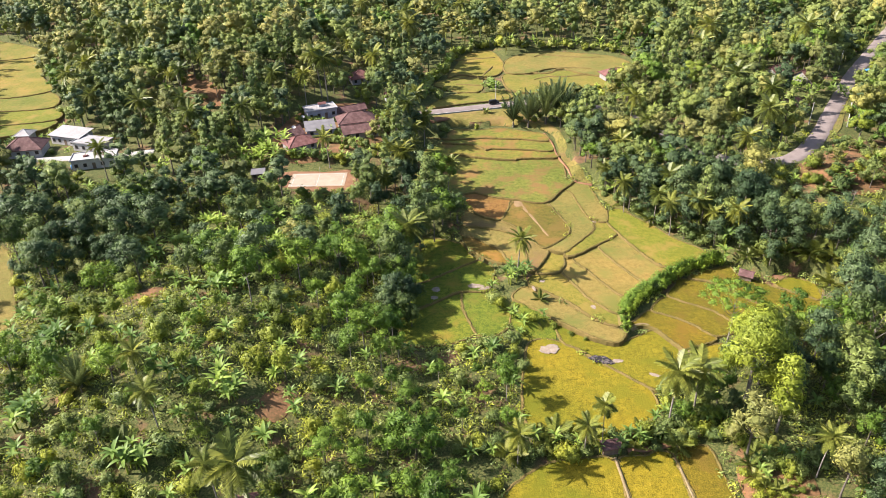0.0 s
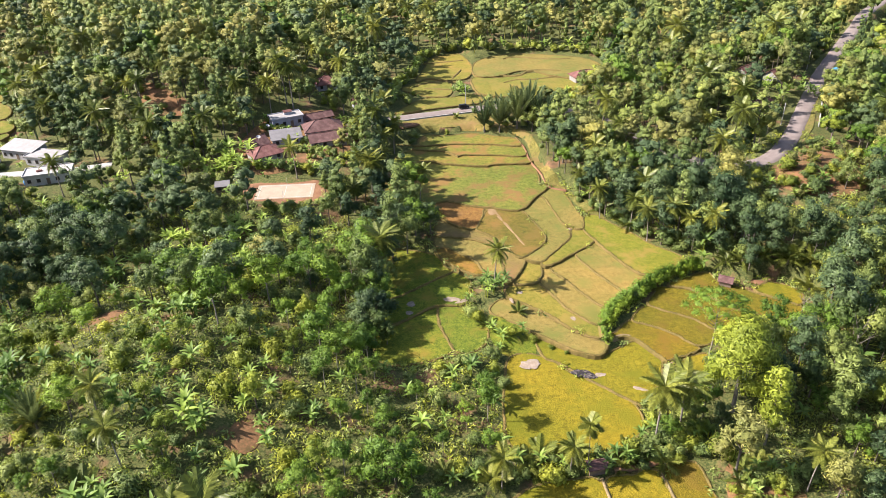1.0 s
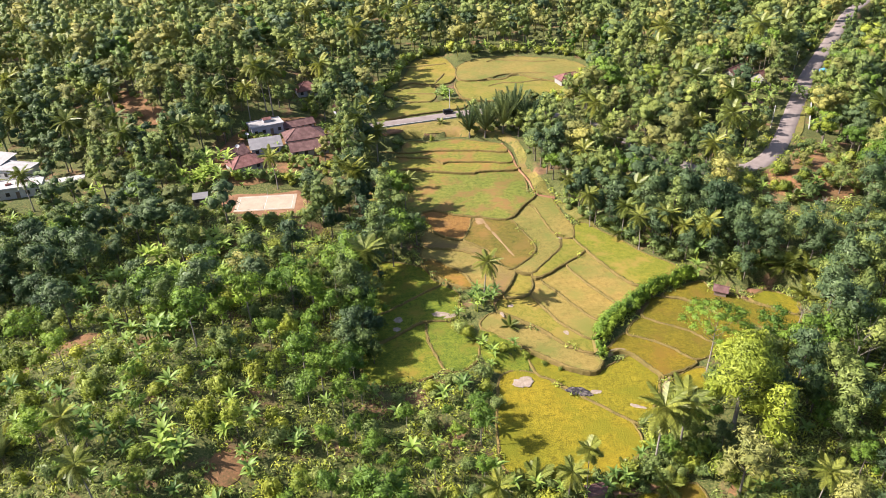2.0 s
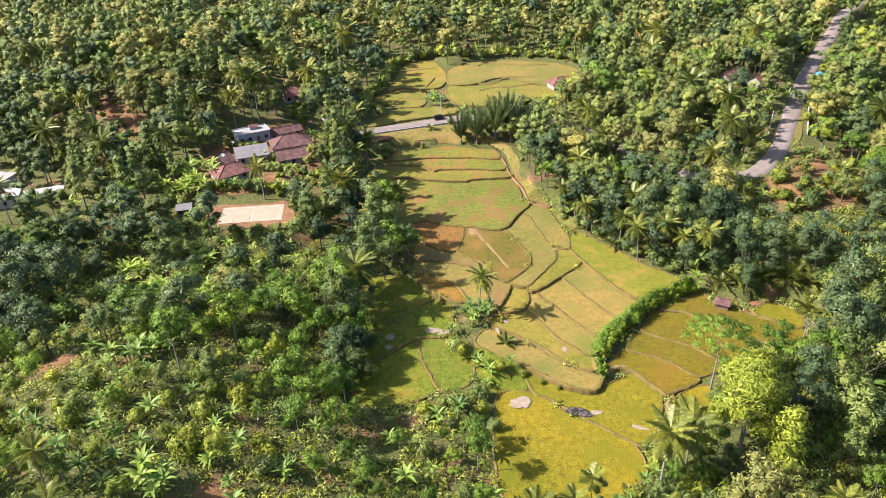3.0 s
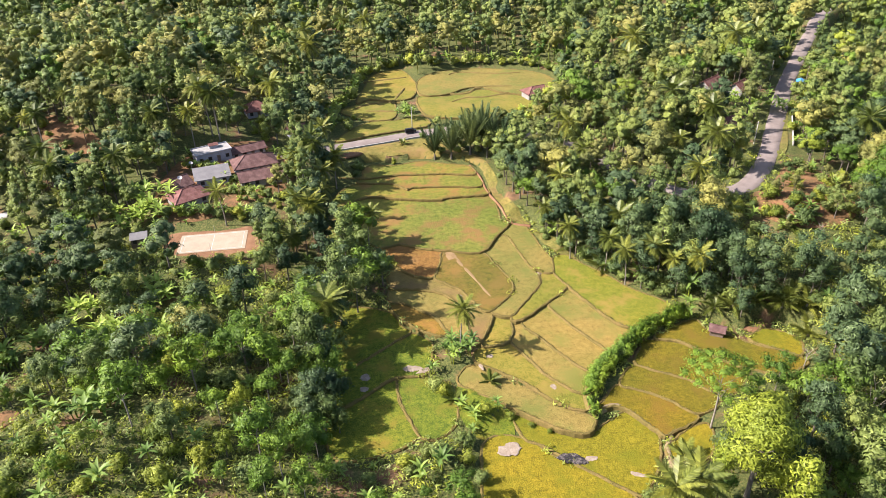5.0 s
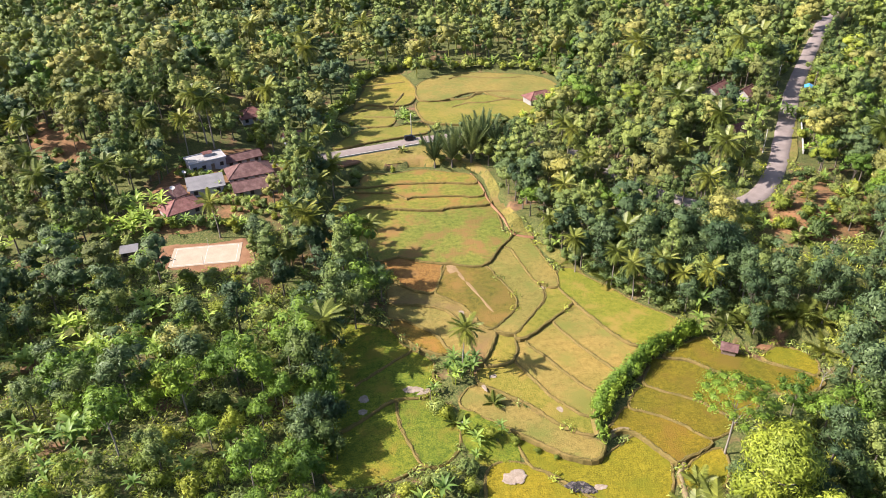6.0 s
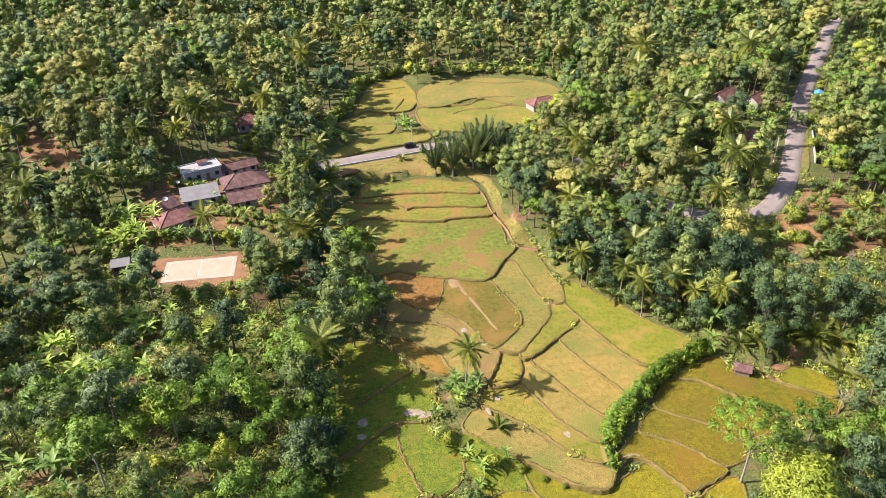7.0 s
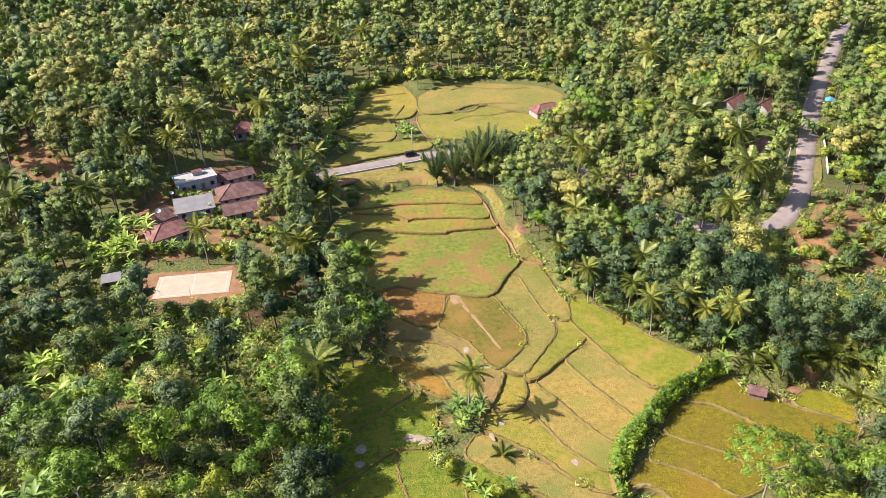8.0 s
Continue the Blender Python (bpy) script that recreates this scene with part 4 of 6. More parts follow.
def house(x, y, turn, w, d, h, roof, rise, wall_mat, roof_mat, label, over=0.6, base=None):
    z = float(ground_at([x], [y])[0]) if base is None else base
    thing = tagged(new("house"), label, "house")
    thing.matrix_basis = pose(x, y, z, 0, 0, turn)
    HOUSES.append((x, y, max(w, d) / 2 + 0.6))
    bm = bmesh.new()
    box(bm, -w / 2, w / 2, -d / 2, d / 2, -1.2, h)
    if roof == "gable":
        for s in (-1, 1):
            bm.faces.new([bm.verts.new(p) for p in ((s * (w / 2 - 0.01), -d / 2, h), (s * (w / 2 - 0.01), d / 2, h), (s * (w / 2 - 0.01), 0, h + rise - 0.12))])
    part("wall", bm, wall_mat, thing)
    bm = bmesh.new()
    if roof == "hip":
        ridge, top = hip_roof(bm, w, d, h, rise, over)
        part("roof", bm, roof_mat, thing)
        ex, ey, ez = w / 2 + over, d / 2 + over, h - over * rise / (d / 2 + over)
        roof_caps(thing, [((-ridge, 0, top), (ridge, 0, top))] + [((s * ridge, 0, top), (s * ex, q * ey, ez)) for s in (-1, 1) for q in (-1, 1)], roof_mat)
    elif roof == "gable":
        gable_roof(bm, w, d, h, rise, over)
        part("roof", bm, roof_mat, thing)
        roof_caps(thing, [((-w / 2 - over, 0, h + rise), (w / 2 + over, 0, h + rise))], roof_mat)
    elif roof == "flat":
        box(bm, -w / 2 - 0.35, w / 2 + 0.35, -d / 2 - 0.35, d / 2 + 0.35, h, h + 0.22)
        part("roof", bm, roof_mat, thing)
        for x0, x1, y0, y1 in ((-w / 2 - 0.35, w / 2 + 0.35, -d / 2 - 0.35, -d / 2 - 0.2), (-w / 2 - 0.35, w / 2 + 0.35, d / 2 + 0.2, d / 2 + 0.35), (-w / 2 - 0.35, -w / 2 - 0.2, -d / 2 - 0.2, d / 2 + 0.2), (w / 2 + 0.2, w / 2 + 0.35, -d / 2 - 0.2, d / 2 + 0.2)):
            bm = bmesh.new()
            box(bm, x0, x1, y0, y1, h + 0.22, h + 0.5)
            part("parapet", bm, wall_mat, thing)
    elif roof == "lean":
        vs = [bm.verts.new(p) for p in ((-w / 2 - over, -d / 2 - over, h - 0.1), (w / 2 + over, -d / 2 - over, h - 0.1), (w / 2 + over, d / 2 + over, h + rise), (-w / 2 - over, d / 2 + over, h + rise))]
        top = bm.faces.new(vs)
        made = bmesh.ops.extrude_face_region(bm, geom=[top])["geom"]
        for v in made:
            if isinstance(v, bmesh.types.BMVert):
                v.co.z += 0.1
        part("roof", bm, roof_mat, thing)
    if h > 2.15:
        openings(thing, w, d, h)
    return thing


# houses round the court
house(-27.0, 245.5, 14, 12.5, 7.8, 3.0, "hip", 2.6, GREY_WALL, TILE, "house with a brown clay tile hip roof")
house(-24.6, 235.3, 14, 12.0, 5.8, 2.8, "gable", 1.7, DIM_WALL, TILE, "lower front wing with a brown tiled roof and whitewashed walls")
house(-39.0, 239.0, 12, 9.5, 7.0, 2.7, "lean", 0.7, GREY_WALL, GREY_SHEET, "shed with a grey fibre sheet roof")
house(-48.3, 234.0, 40, 6.0, 6.0, 2.7, "gable", 1.8, DIM_WALL, TILE, "small house with a worn red tile roof")
house(-44.3, 226.0, 30, 9.5, 7.2, 2.7, "hip", 2.2, DIM_WALL, TILE_RED, "house with a rust red hip roof above the court")
house(-41.0, 256.5, 22, 11.0, 6.0, 3.2, "flat", 0, GREY_WALL, SHEET, "grey house with a pale flat concrete roof")
house(-30.5, 260.5, 22, 11.0, 4.2, 2.7, "gable", 1.2, GREY_WALL, TILE, "long low house with a red tiled roof")
house(-28.5, 290.0, 18, 8.0, 6.5, 2.9, "hip", 2.6, GREY_WALL, TILE_RED, "house with a red hip roof among the trees")
house(-14.6, 273.0, 20, 5.5, 4.6, 2.7, "gable", 1.6, GREY_WALL, TILE_RED, "small house with an orange tile roof by the road")
house(-56.0, 211.5, 8, 4.0, 3.0, 2.2, "lean", 0.4, WOOD, GREY_SHEET, "small wooden shed with a grey sheet roof", 0.3)
# houses by the eastern road
house(131.5, 263.5, 35, 9.5, 7.0, 2.4, "gable", 2.4, DIM_WALL, TILE_RED, "house with a red gable roof on the slope")
house(140.5, 259.5, 35, 6.5, 5.5, 2.2, "gable", 2.0, DIM_WALL, TILE_RED, "side house with a brownish red tile roof")
house(124.0, 232.5, 20, 8.5, 6.0, 2.4, "hip", 2.2, DIM_WALL, TILE_RED, "house with a red hip roof half hidden by trees")
house(79.0, 299.0, 15, 11.0, 6.0, 2.8, "hip", 2.0, DIM_WALL, TILE_RED, "house with a pink red roof beside the upper field")
# white houses in the west
house(-143.5, 240.0, 8, 12.0, 9.0, 3.2, "hip", 3.2, PLASTER, TILE, "whitewashed house with a dark brown hip roof")
house(-131.5, 249.5, -20, 13.0, 7.0, 3.4, "lean", 0.9, PLASTER, SHEET, "white house with a long pale sheet roof")
house(-121.0, 242.0, -18, 12.0, 6.5, 3.0, "flat", 0, PLASTER, SHEET, "white house with a flat pale roof and a porch")
house(-114.5, 227.5, 12, 14.0, 6.5, 3.2, "flat", 0, PLASTER, CONCRETE, "unfinished flat roofed house with a bare concrete roof")
house(-150.0, 252.5, 0, 5.0, 5.0, 3.0, "hip", 1.6, PLASTER, SHEET, "small prayer house with a white pyramid roof")
# huts
house(79.5, 151.3, -32, 2.9, 1.9, 1.6, "gable", 0.8, WOOD, TILE, "small field hut with a dark weathered roof", 0.4, -14.0)
house(32.8, 97.6, 8, 3.4, 2.4, 1.0, "gable", 0.7, WOOD, TILE, "hut with a rusty brown roof at the field edge", 0.4)
house(-33.8, 84.4, 5, 3.4, 2.6, 2.1, "gable", 0.8, WOOD, TILE_RED, "small hut with a pinkish roof under the trees", 0.3)

def satellite_dish(x, y, z, turn, size=0.9):
    thing = tagged(new("satellite_dish"), "white satellite dish on a roof", "satellite dish", "satellite dishes")
    thing.matrix_basis = pose(x, y, z, 0, 0, turn)
    shared("post", mesh_of("post", *tube([(0, 0, -0.6), (0, 0, 0.7)], [0.05, 0.05], 6), CONCRETE), thing)
    verts, faces = [(0, 0, 0)], []
    for ring in (0.5, 1.0):
        for k in range(14):
            s = 2 * math.pi * k / 14
            verts.append((size * ring * math.cos(s), size * ring * math.sin(s), 0.35 * size * ring * ring))
    faces = [(0, 1 + k, 1 + (k + 1) % 14) for k in range(14)] + [(1 + k, 15 + k, 15 + (k + 1) % 14, 1 + (k + 1) % 14) for k in range(14)]
    dish = shared("dish", mesh_of("dish", verts, faces, PLASTER, True), thing, pose(0, 0, 0.75, 28, 0, 0))
    shared("feed_arm", mesh_of("feed_arm", *tube([(0, 0, 0), (0, 0, 0.6)], [0.02, 0.02], 5), WOOD), dish)


satellite_dish(-46.8, 231.8, -0.6, 30, 0.7)
satellite_dish(-45.4, 243.6, -1.2, 60, 0.6)


def roof_hut():
    thing = tagged(new("stair_hut"), "small stair hut with an orange tile roof on the flat roof", "roof hut")
    thing.matrix_basis = pose(-40.5, 258.0, float(ground_at([-41.0], [256.5])[0]) + 3.42, 0, 0, 22)
    bm = bmesh.new()
    box(bm, -1.3, 1.3, -0.9, 0.9, 0, 1.1)
    part("wall", bm, GREY_WALL, thing)
    bm = bmesh.new()
    gable_roof(bm, 2.6, 1.8, 1.1, 0.45, 0.25, 0.1)
    part("roof", bm, TILE_RED, thing)


roof_hut()


def water_tank(x, y, z):
    thing = tagged(new("water_tank"), "blue plastic water barrel beside the unfinished house", "water tank")
    thing.location = (x, y, z)
    blue = mottled("blue_plastic", (0.03, 0.12, 0.30), (0.05, 0.18, 0.42), (0.08, 0.24, 0.5), 1.0, 5.0, 0.4, 0)
    shared("barrel", mesh_of("barrel", *tube([(0, 0, 0), (0, 0, 0.1), (0, 0, 0.7), (0, 0, 1.4), (0, 0, 1.5)], [0.62, 0.7, 0.74, 0.7, 0.5], 14), blue, True), thing)


water_tank(-121.0, 224.3, -9.2)


def brick_stack(x, y, z, turn, w):
    ob = new("brick_stack")
    tagged(ob, "stack of orange bricks on the unfinished flat roof", "brick stack", "brick stacks").matrix_basis = pose(x, y, z, 0, 0, turn)
    for i in range(int(w / 0.6)):
        for j in range(2):
            bm = bmesh.new()
            box(bm, -w / 2 + i * 0.6, -w / 2 + i * 0.6 + 0.56, j * 0.5 - 0.5, j * 0.5 - 0.04, 0, 0.3 + 0.12 * ((i + j) % 3), 0.02)
            part("brick_block", bm, TILE_RED, ob)


UNFINISHED = float(ground_at([-114.5], [227.5])[0]) + 3.43
brick_stack(-113.0, 228.6, UNFINISHED, 12, 2.4)
brick_stack(-117.0, 226.8, UNFINISHED, 30, 1.8)
brick_stack(-110.6, 227.4, UNFINISHED, -10, 1.8)


def kiosk():
    thing = tagged(new("kiosk"), "small roadside stall with a bright blue tarpaulin", "stall")
    thing.matrix_basis = pose(163.8, 259.5, 2.5, 0, 0, 55)
    blue = mottled("blue_tarpaulin", (0.03, 0.16, 0.36), (0.05, 0.24, 0.50), (0.10, 0.32, 0.6), 1.0, 5.0, 0.5, 0)
    for x in (-1.6, 1.6):
        for y in (-1.1, 1.1):
            bm = bmesh.new()
            box(bm, x - 0.06, x + 0.06, y - 0.06, y + 0.06, -0.4, 2.2)
            part("post", bm, WOOD, thing)
    bm = bmesh.new()
    gable_roof(bm, 3.4, 2.4, 2.2, 0.5, 0.3, 0.06)
    part("canopy", bm, blue, thing)
    bm = bmesh.new()
    box(bm, -1.4, 1.4, -0.5, 0.2, -0.3, 0.9)
    part("counter", bm, WOOD, thing)
    HOUSES.append((163.8, 259.5, 2.5))


kiosk()

# ---- the court ----
def court():
    thing = tagged(new("ball_court"), "pale concrete ball court with faded lines below the houses", "ball court")
    thing.matrix_basis = pose(-36.2, 206.6, -7.96, 0, 0, -1)
    bm = bmesh.new()
    box(bm, -8.8, 8.8, -4.9, 4.9, -0.4, 0.0, 0.03)
    part("slab", bm, COURT, thing)
    for x0, x1, y0, y1 in ((-7.9, 7.9, -4.2, -4.08), (-7.9, 7.9, 4.08, 4.2), (-7.9, -7.78, -4.08, 4.08), (7.78, 7.9, -4.08, 4.08), (-0.06, 0.06, -4.08, 4.08)):
        bm = bmesh.new()
        box(bm, x0, x1, y0, y1, 0.004, 0.012)
        part("court_line", bm, PLASTER, thing)
    for s in (-1, 1):
        bm = bmesh.new()
        bmesh.ops.create_cone(bm, cap_ends=True, segments=8, radius1=0.05, radius2=0.04, depth=2.4, matrix=Matrix.Translation((0, s * 4.6, 1.2)))
        part("net_post", bm, CONCRETE, thing)
    KEEP_OPEN.append([(-47, 200), (-25, 199.5), (-25, 214), (-49, 215)])


court()
tagged(patch("dirt_yard", -36, 208.5, -8.14, 15.5, 11.5, 0, DIRT, "bare reddish earth yard round the court", "yard", 0.1), kind="structure")

# ---- hedge ----
def hedge():
    thing = tagged(new("hedge"), "thick green hedge on the bank between the terraces", "hedge")
    line = spline([(43.6, 132.5, -13.6), (44.6, 137.8, -13.5), (48.3, 143.2, -13.4), (53.0, 147.2, -13.3), (58.0, 150.9, -13.2), (63.2, 155.0, -13.1), (68.2, 156.8, -13.0), (74.5, 159.3, -12.9)], 1.1)
    r = np.random.default_rng(5)
    blobs = []
    for p in line:
        s = 0.55 if p.y < 138 else 1.0
        for k in range(2):
            blobs.append(((p.x + r.uniform(-0.6, 0.6), p.y + r.uniform(-0.6, 0.6), p.z + r.uniform(0.3, 1.8) * s), tuple(r.uniform(0.75, 1.2, 3) * s * (1, 1, 1.4))))
    shared("foliage", crown_mesh("foliage", r, *leaf_cloud(r, blobs, 9000, 0.26, True, -0.9, 3), "clipped", blobs), thing)
    lower = [((c[0] + 1.0, c[1] - 0.9, c[2] - 0.7), (q[0] * 0.85, q[1] * 0.85, q[2] * 0.9)) for c, q in blobs[::2]]
    shared("lower_foliage", crown_mesh("lower_foliage", r, *leaf_cloud(r, lower, 5000, 0.24, True, -0.9, 3), "clipped", lower), thing)["label"] = "brighter green lower foliage"
    verts, faces = [], []
    for p in line:
        for dx, z in ((-1.2, -0.6), (-0.6, 0.1), (0.6, 0.1), (1.5, -2.4)):
            verts.append((p.x + dx * 0.75, p.y - dx * 0.65, p.z + z))
    for i in range(len(line) - 1):
        for k in range(3):
            a = i * 4 + k
            faces.append((a, a + 1, a + 5, a + 4))
    shared("bank", mesh_of("bank", verts, faces, BUND), thing)


hedge()

# ---- things by the road ----
def car():
    paint = mottled("black_car_paint", (0.012, 0.012, 0.014), (0.02, 0.02, 0.022), (0.03, 0.03, 0.032), 0.6, 3.0, 0.25, 0)
    thing = tagged(new("car"), "small black van parked at the roadside", "car")
    thing.matrix_basis = pose(25.2, 273.6, -8.42, 0, 0, 13)
    bm = bmesh.new()
    box(bm, -2.0, 2.0, -0.8, 0.8, 0.3, 1.05, 0.12)
    part("body", bm, paint, thing)
    bm = bmesh.new()
    box(bm, -1.9, 1.1, -0.72, 0.72, 1.0, 1.75, 0.18)
    cabin = part("cabin", bm, paint, thing)
    for y in (-0.73, 0.73):
        bm = bmesh.new()
        box(bm, -1.6, 0.8, y - 0.01, y + 0.01, 1.15, 1.6)
        part("side_window", bm, DARK, cabin)
    for x in (-1.3, 1.3):
        for y in (-0.78, 0.78):
            bm = bmesh.new()
            bmesh.ops.create_cone(bm, cap_ends=True, segments=14, radius1=0.32, radius2=0.32, depth=0.2, matrix=pose(x, y, 0.32, 90))
            wheel = part("wheel", bm, DARK, thing)
            bm = bmesh.new()
            bmesh.ops.create_cone(bm, cap_ends=True, segments=10, radius1=0.18, radius2=0.18, depth=0.22, matrix=pose(x, y, 0.32, 90))
            part("rim", bm, CONCRETE, wheel)


car()


def utility_pole(x, y, z, h):
    thing = tagged(new("utility_pole"), "grey concrete utility pole beside the road", "utility pole")
    thing.location = (x, y, z)
    v, f = tube([(0, 0, -0.4), (0, 0, h * 0.5), (0, 0, h)], [0.16, 0.13, 0.10], 8)
    shared("pole", mesh_of("pole", v, f, CONCRETE, True), thing)
    bm = bmesh.new()
    box(bm, -0.7, 0.7, -0.05, 0.05, h - 0.5, h - 0.38)
    part("cross_arm", bm, WOOD, thing)


utility_pole(26.3, 277.3, -8.4, 8.2)
utility_pole(123.5, 218.5, 0.6, 7.5)
utility_pole(158.0, 269.0, 2.4, 7.5)

# low wall along the eastern road
def roadside_wall():
    thing = tagged(new("roadside_wall"), "low white wall along the road verge", "wall")
    for i in range(5):
        t0, t1 = i / 5, (i + 1) / 5
        a, b = Vector((134.5, 215.5, 0.8)).lerp(Vector((148.0, 238.5, 1.8)), t0), Vector((134.5, 215.5, 0.8)).lerp(Vector((148.0, 238.5, 1.8)), t1)
        way = (b - a).normalized()
        side = Vector((way.y, -way.x, 0)) * 0.12
        bm = bmesh.new()
        vs = [[bm.verts.new(p + s + Vector((0, 0, z))) for s in (-side, side)] for p in (a, b - way * 0.15) for z in (-0.6, 0.9)]
        a0, a1, b0, b1 = vs
        for q in ((a0[0], a0[1], a1[1], a1[0]), (b0[1], b0[0], b1[0], b1[1]), (a0[0], a1[0], b1[0], b0[0]), (a0[1], b0[1], b1[1], a1[1]), (a1[0], a1[1], b1[1], b1[0])):
            bm.faces.new(q)
        part("panel", bm, PLASTER, thing)


roadside_wall()


def footpath(label, width, lift, points, mat=PATH_DIRT):
    """A trodden path on a low earth ridge."""
    line = spline(points, 1.2)
    r = random.Random(len(points) * 31 + int(points[0][0]))
    verts, faces = [], []
    for i, p in enumerate(line):
        way = (line[min(i + 1, len(line) - 1)] - line[max(i - 1, 0)]).normalized()
        side = Vector((way.y, -way.x, 0)).normalized()
        for k, z in ((-0.75, -0.5), (-0.4, lift), (0.4, lift), (0.75, -0.5)):
            verts.append(p + side * width * (k + r.uniform(-0.1, 0.1)) + Vector((0, 0, z + r.uniform(-0.03, 0.03))))
    for i in range(len(line) - 1):
        for k in range(3):
            a = i * 4 + k
            faces.append((a, a + 1, a + 5, a + 4))
    tagged(new("footpath", mesh_of("footpath", verts, faces, mat, True)), label, "path", kind="structure")


footpath("pale trodden path between golden rice plots", 0.6, 0.2, [(33.4, 95.5, -17), (33.7, 86, -17), (33.9, 78, -17)])
footpath("pale trodden path between golden rice plots", 0.6, 0.2, [(44.7, 96.5, -17), (45.2, 86, -17), (45.3, 78, -17)])
footpath("narrow earth path along the bank below the hedge", 0.9, 0.25, [(45.3, 133.6, -15.3), (48.6, 134.9, -15.2), (51.7, 133.0, -15.3), (54.5, 127.7, -15.4), (57.0, 125.2, -15.4), (55.0, 122.5, -15.5), (54.2, 118.5, -15.6), (52.5, 114.5, -15.7)])
footpath("brown earth ridge along the end of the golden plots", 0.8, 0.12, [(36, 97.0, -16.6), (43.7, 97.9, -16.5), (48.3, 99.8, -16.35), (53.9, 101.5, -16.25)], DIRT)
footpath("reddish path down the side of the upper terraces", 0.6, 0.2, [(41.6, 247.5, -11.1), (43.2, 238, -11.3), (43.4, 229, -11.9), (45.3, 219, -12.3), (46.0, 209.5, -12.6), (51, 206, -12.5)], DIRT)
patch("earth_patch", 87.3, 151.8, -14.08, 3.2, 1.3, -25, DIRT, "bare reddish earth beside the field hut", "earth patch", 0.08)
for x, y, a, b, z in ((27.3, 192.3, 4.2, 0.6, -12.79), (29.4, 185.0, 4.8, 0.45, -12.775), (31.3, 177.8, 4.4, 0.35, -12.79), (26.0, 194.8, 2.2, 1.6, -12.765)):
    patch("earth_patch", x, y, z, a, b, -75, FIELD_EARTH, "trodden pale earth across the weedy plot", "earth patch", 0.03)

def terrace_bank(points):
    """A low grassy earth bank across a field, at the level of the plot it crosses."""
    def level(x, y):
        return next((h for o, h in PLOTS if inside(o, np.array([x]), np.array([y]))[0]), float(ground_at([x], [y])[0]) + 0.3)
    line = spline([(x, y, level(x, y)) for x, y in points], 1.5)
    r = random.Random(int(points[0][0] * 10))
    verts, faces = [], []
    for i, p in enumerate(line):
        way = (line[min(i + 1, len(line) - 1)] - line[max(i - 1, 0)]).normalized()
        side = Vector((way.y, -way.x, 0)).normalized()
        wide = min(1.0, 0.3 + 0.25 * min(i, len(line) - 1 - i))
        for k, z in ((-0.9, -0.4), (-0.35, 0.3), (0.3, 0.34), (0.8, -0.4)):
            verts.append(p + side * wide * (k + r.uniform(-0.15, 0.15)) + Vector((0, 0, z + r.uniform(-0.08, 0.08))))
    for i in range(len(line) - 1):
        for k in range(3):
            a = i * 4 + k
            faces.append((a, a + 1, a + 5, a + 4))
    tagged(new("terrace_bank", mesh_of("terrace_bank", verts, faces, BUND, True)), "low grassy earth bank across the upper field", "earth bank", kind="structure")


terrace_bank([(49.2, 332.9), (53.3, 335.2), (61.6, 332.4), (71.0, 329.3), (79.7, 328.9)])
terrace_bank([(44.0, 309.3), (52.0, 308.2), (57.7, 313.5), (64.9, 313.3), (71.7, 311.7)])
terrace_bank([(44.8, 300.0), (51.1, 303.4), (57.8, 302.5), (63.9, 303.9), (68.7, 304.3)])
terrace_bank([(12.3, 331.1), (22.1, 332.8), (30.8, 334.0)])
terrace_bank([(7.0, 301.2), (12.8, 305.3), (19.6, 305.8), (25.0, 303.8)])
terrace_bank([(11.1, 297.6), (18.6, 295.9), (24.0, 294.7)])
terrace_bank([(21.6, 303.2), (25.1, 311.5), (28.4, 319.6)])
patch("earth_bank", 1.8, 257.5, float(ground_at([1.8], [257.5])[0]) + 0.3, 5.5, 2.2, 12, DIRT, "bare red earth bank below the road edge", "earth bank", 0.5)


def retaining_wall():
    """The low wall that holds the road above the terraces, in cast lengths."""
    thing = tagged(new("retaining_wall"), "low concrete retaining wall below the road edge", "wall")
    line = spline([(-4, 262.0, -8.2), (0, 263.2, -8.35), (15, 266.6, -8.45), (31, 269.8, -8.35), (36, 269.8, -8.2)], 3.0)
    for a, b in zip(line, line[1:]):
        way = (b - a).normalized()
        side = Vector((way.y, -way.x, 0)) * 0.16
        bm = bmesh.new()
        ends = [[bm.verts.new(p + s + Vector((0, 0, z))) for s, z in ((-side, -1.9), (side * 1.8, -1.9), (side, 0.22), (-side, 0.22))] for p in (a, b - way * 0.05)]
        for k in range(4):
            bm.faces.new((ends[0][k], ends[0][(k + 1) % 4], ends[1][(k + 1) % 4], ends[1][k]))
        bm.faces.new(ends[0][::-1])
        bm.faces.new(ends[1])
        part("panel", bm, CONCRETE, thing)


retaining_wall()

# patches on the fields
patch("mud_patch", 25.6, 127.5, -15.69, 2.3, 2.0, 10, MUD, "round patch of pale dried mud on the grass", "mud patch")
patch("burnt_patch", 36.6, 123.0, -15.69, 2.7, 1.5, -25, ASH, "heap of black burnt straw on the field", "burnt patch", 0.25)
patch("mud_patch", 40.0, 122.5, -15.69, 1.3, 0.8, 0, MUD, "pale ash and mud beside the burnt straw", "mud patch")
patch("mud_patch", 47.3, 117.2, -15.68, 1.7, 0.6, -25, MUD, "narrow pale mud patch on the golden field", "mud patch")
patch("mud_patch", 10.3, 153.5, -14.98, 2.2, 1.2, -15, MUD, "pale muddy hollow in the green plot", "mud patch")
patch("mud_patch", 12.8, 152.4, -14.98, 1.8, 0.8, 25, MUD, "pale muddy hollow by the bund", "mud patch")
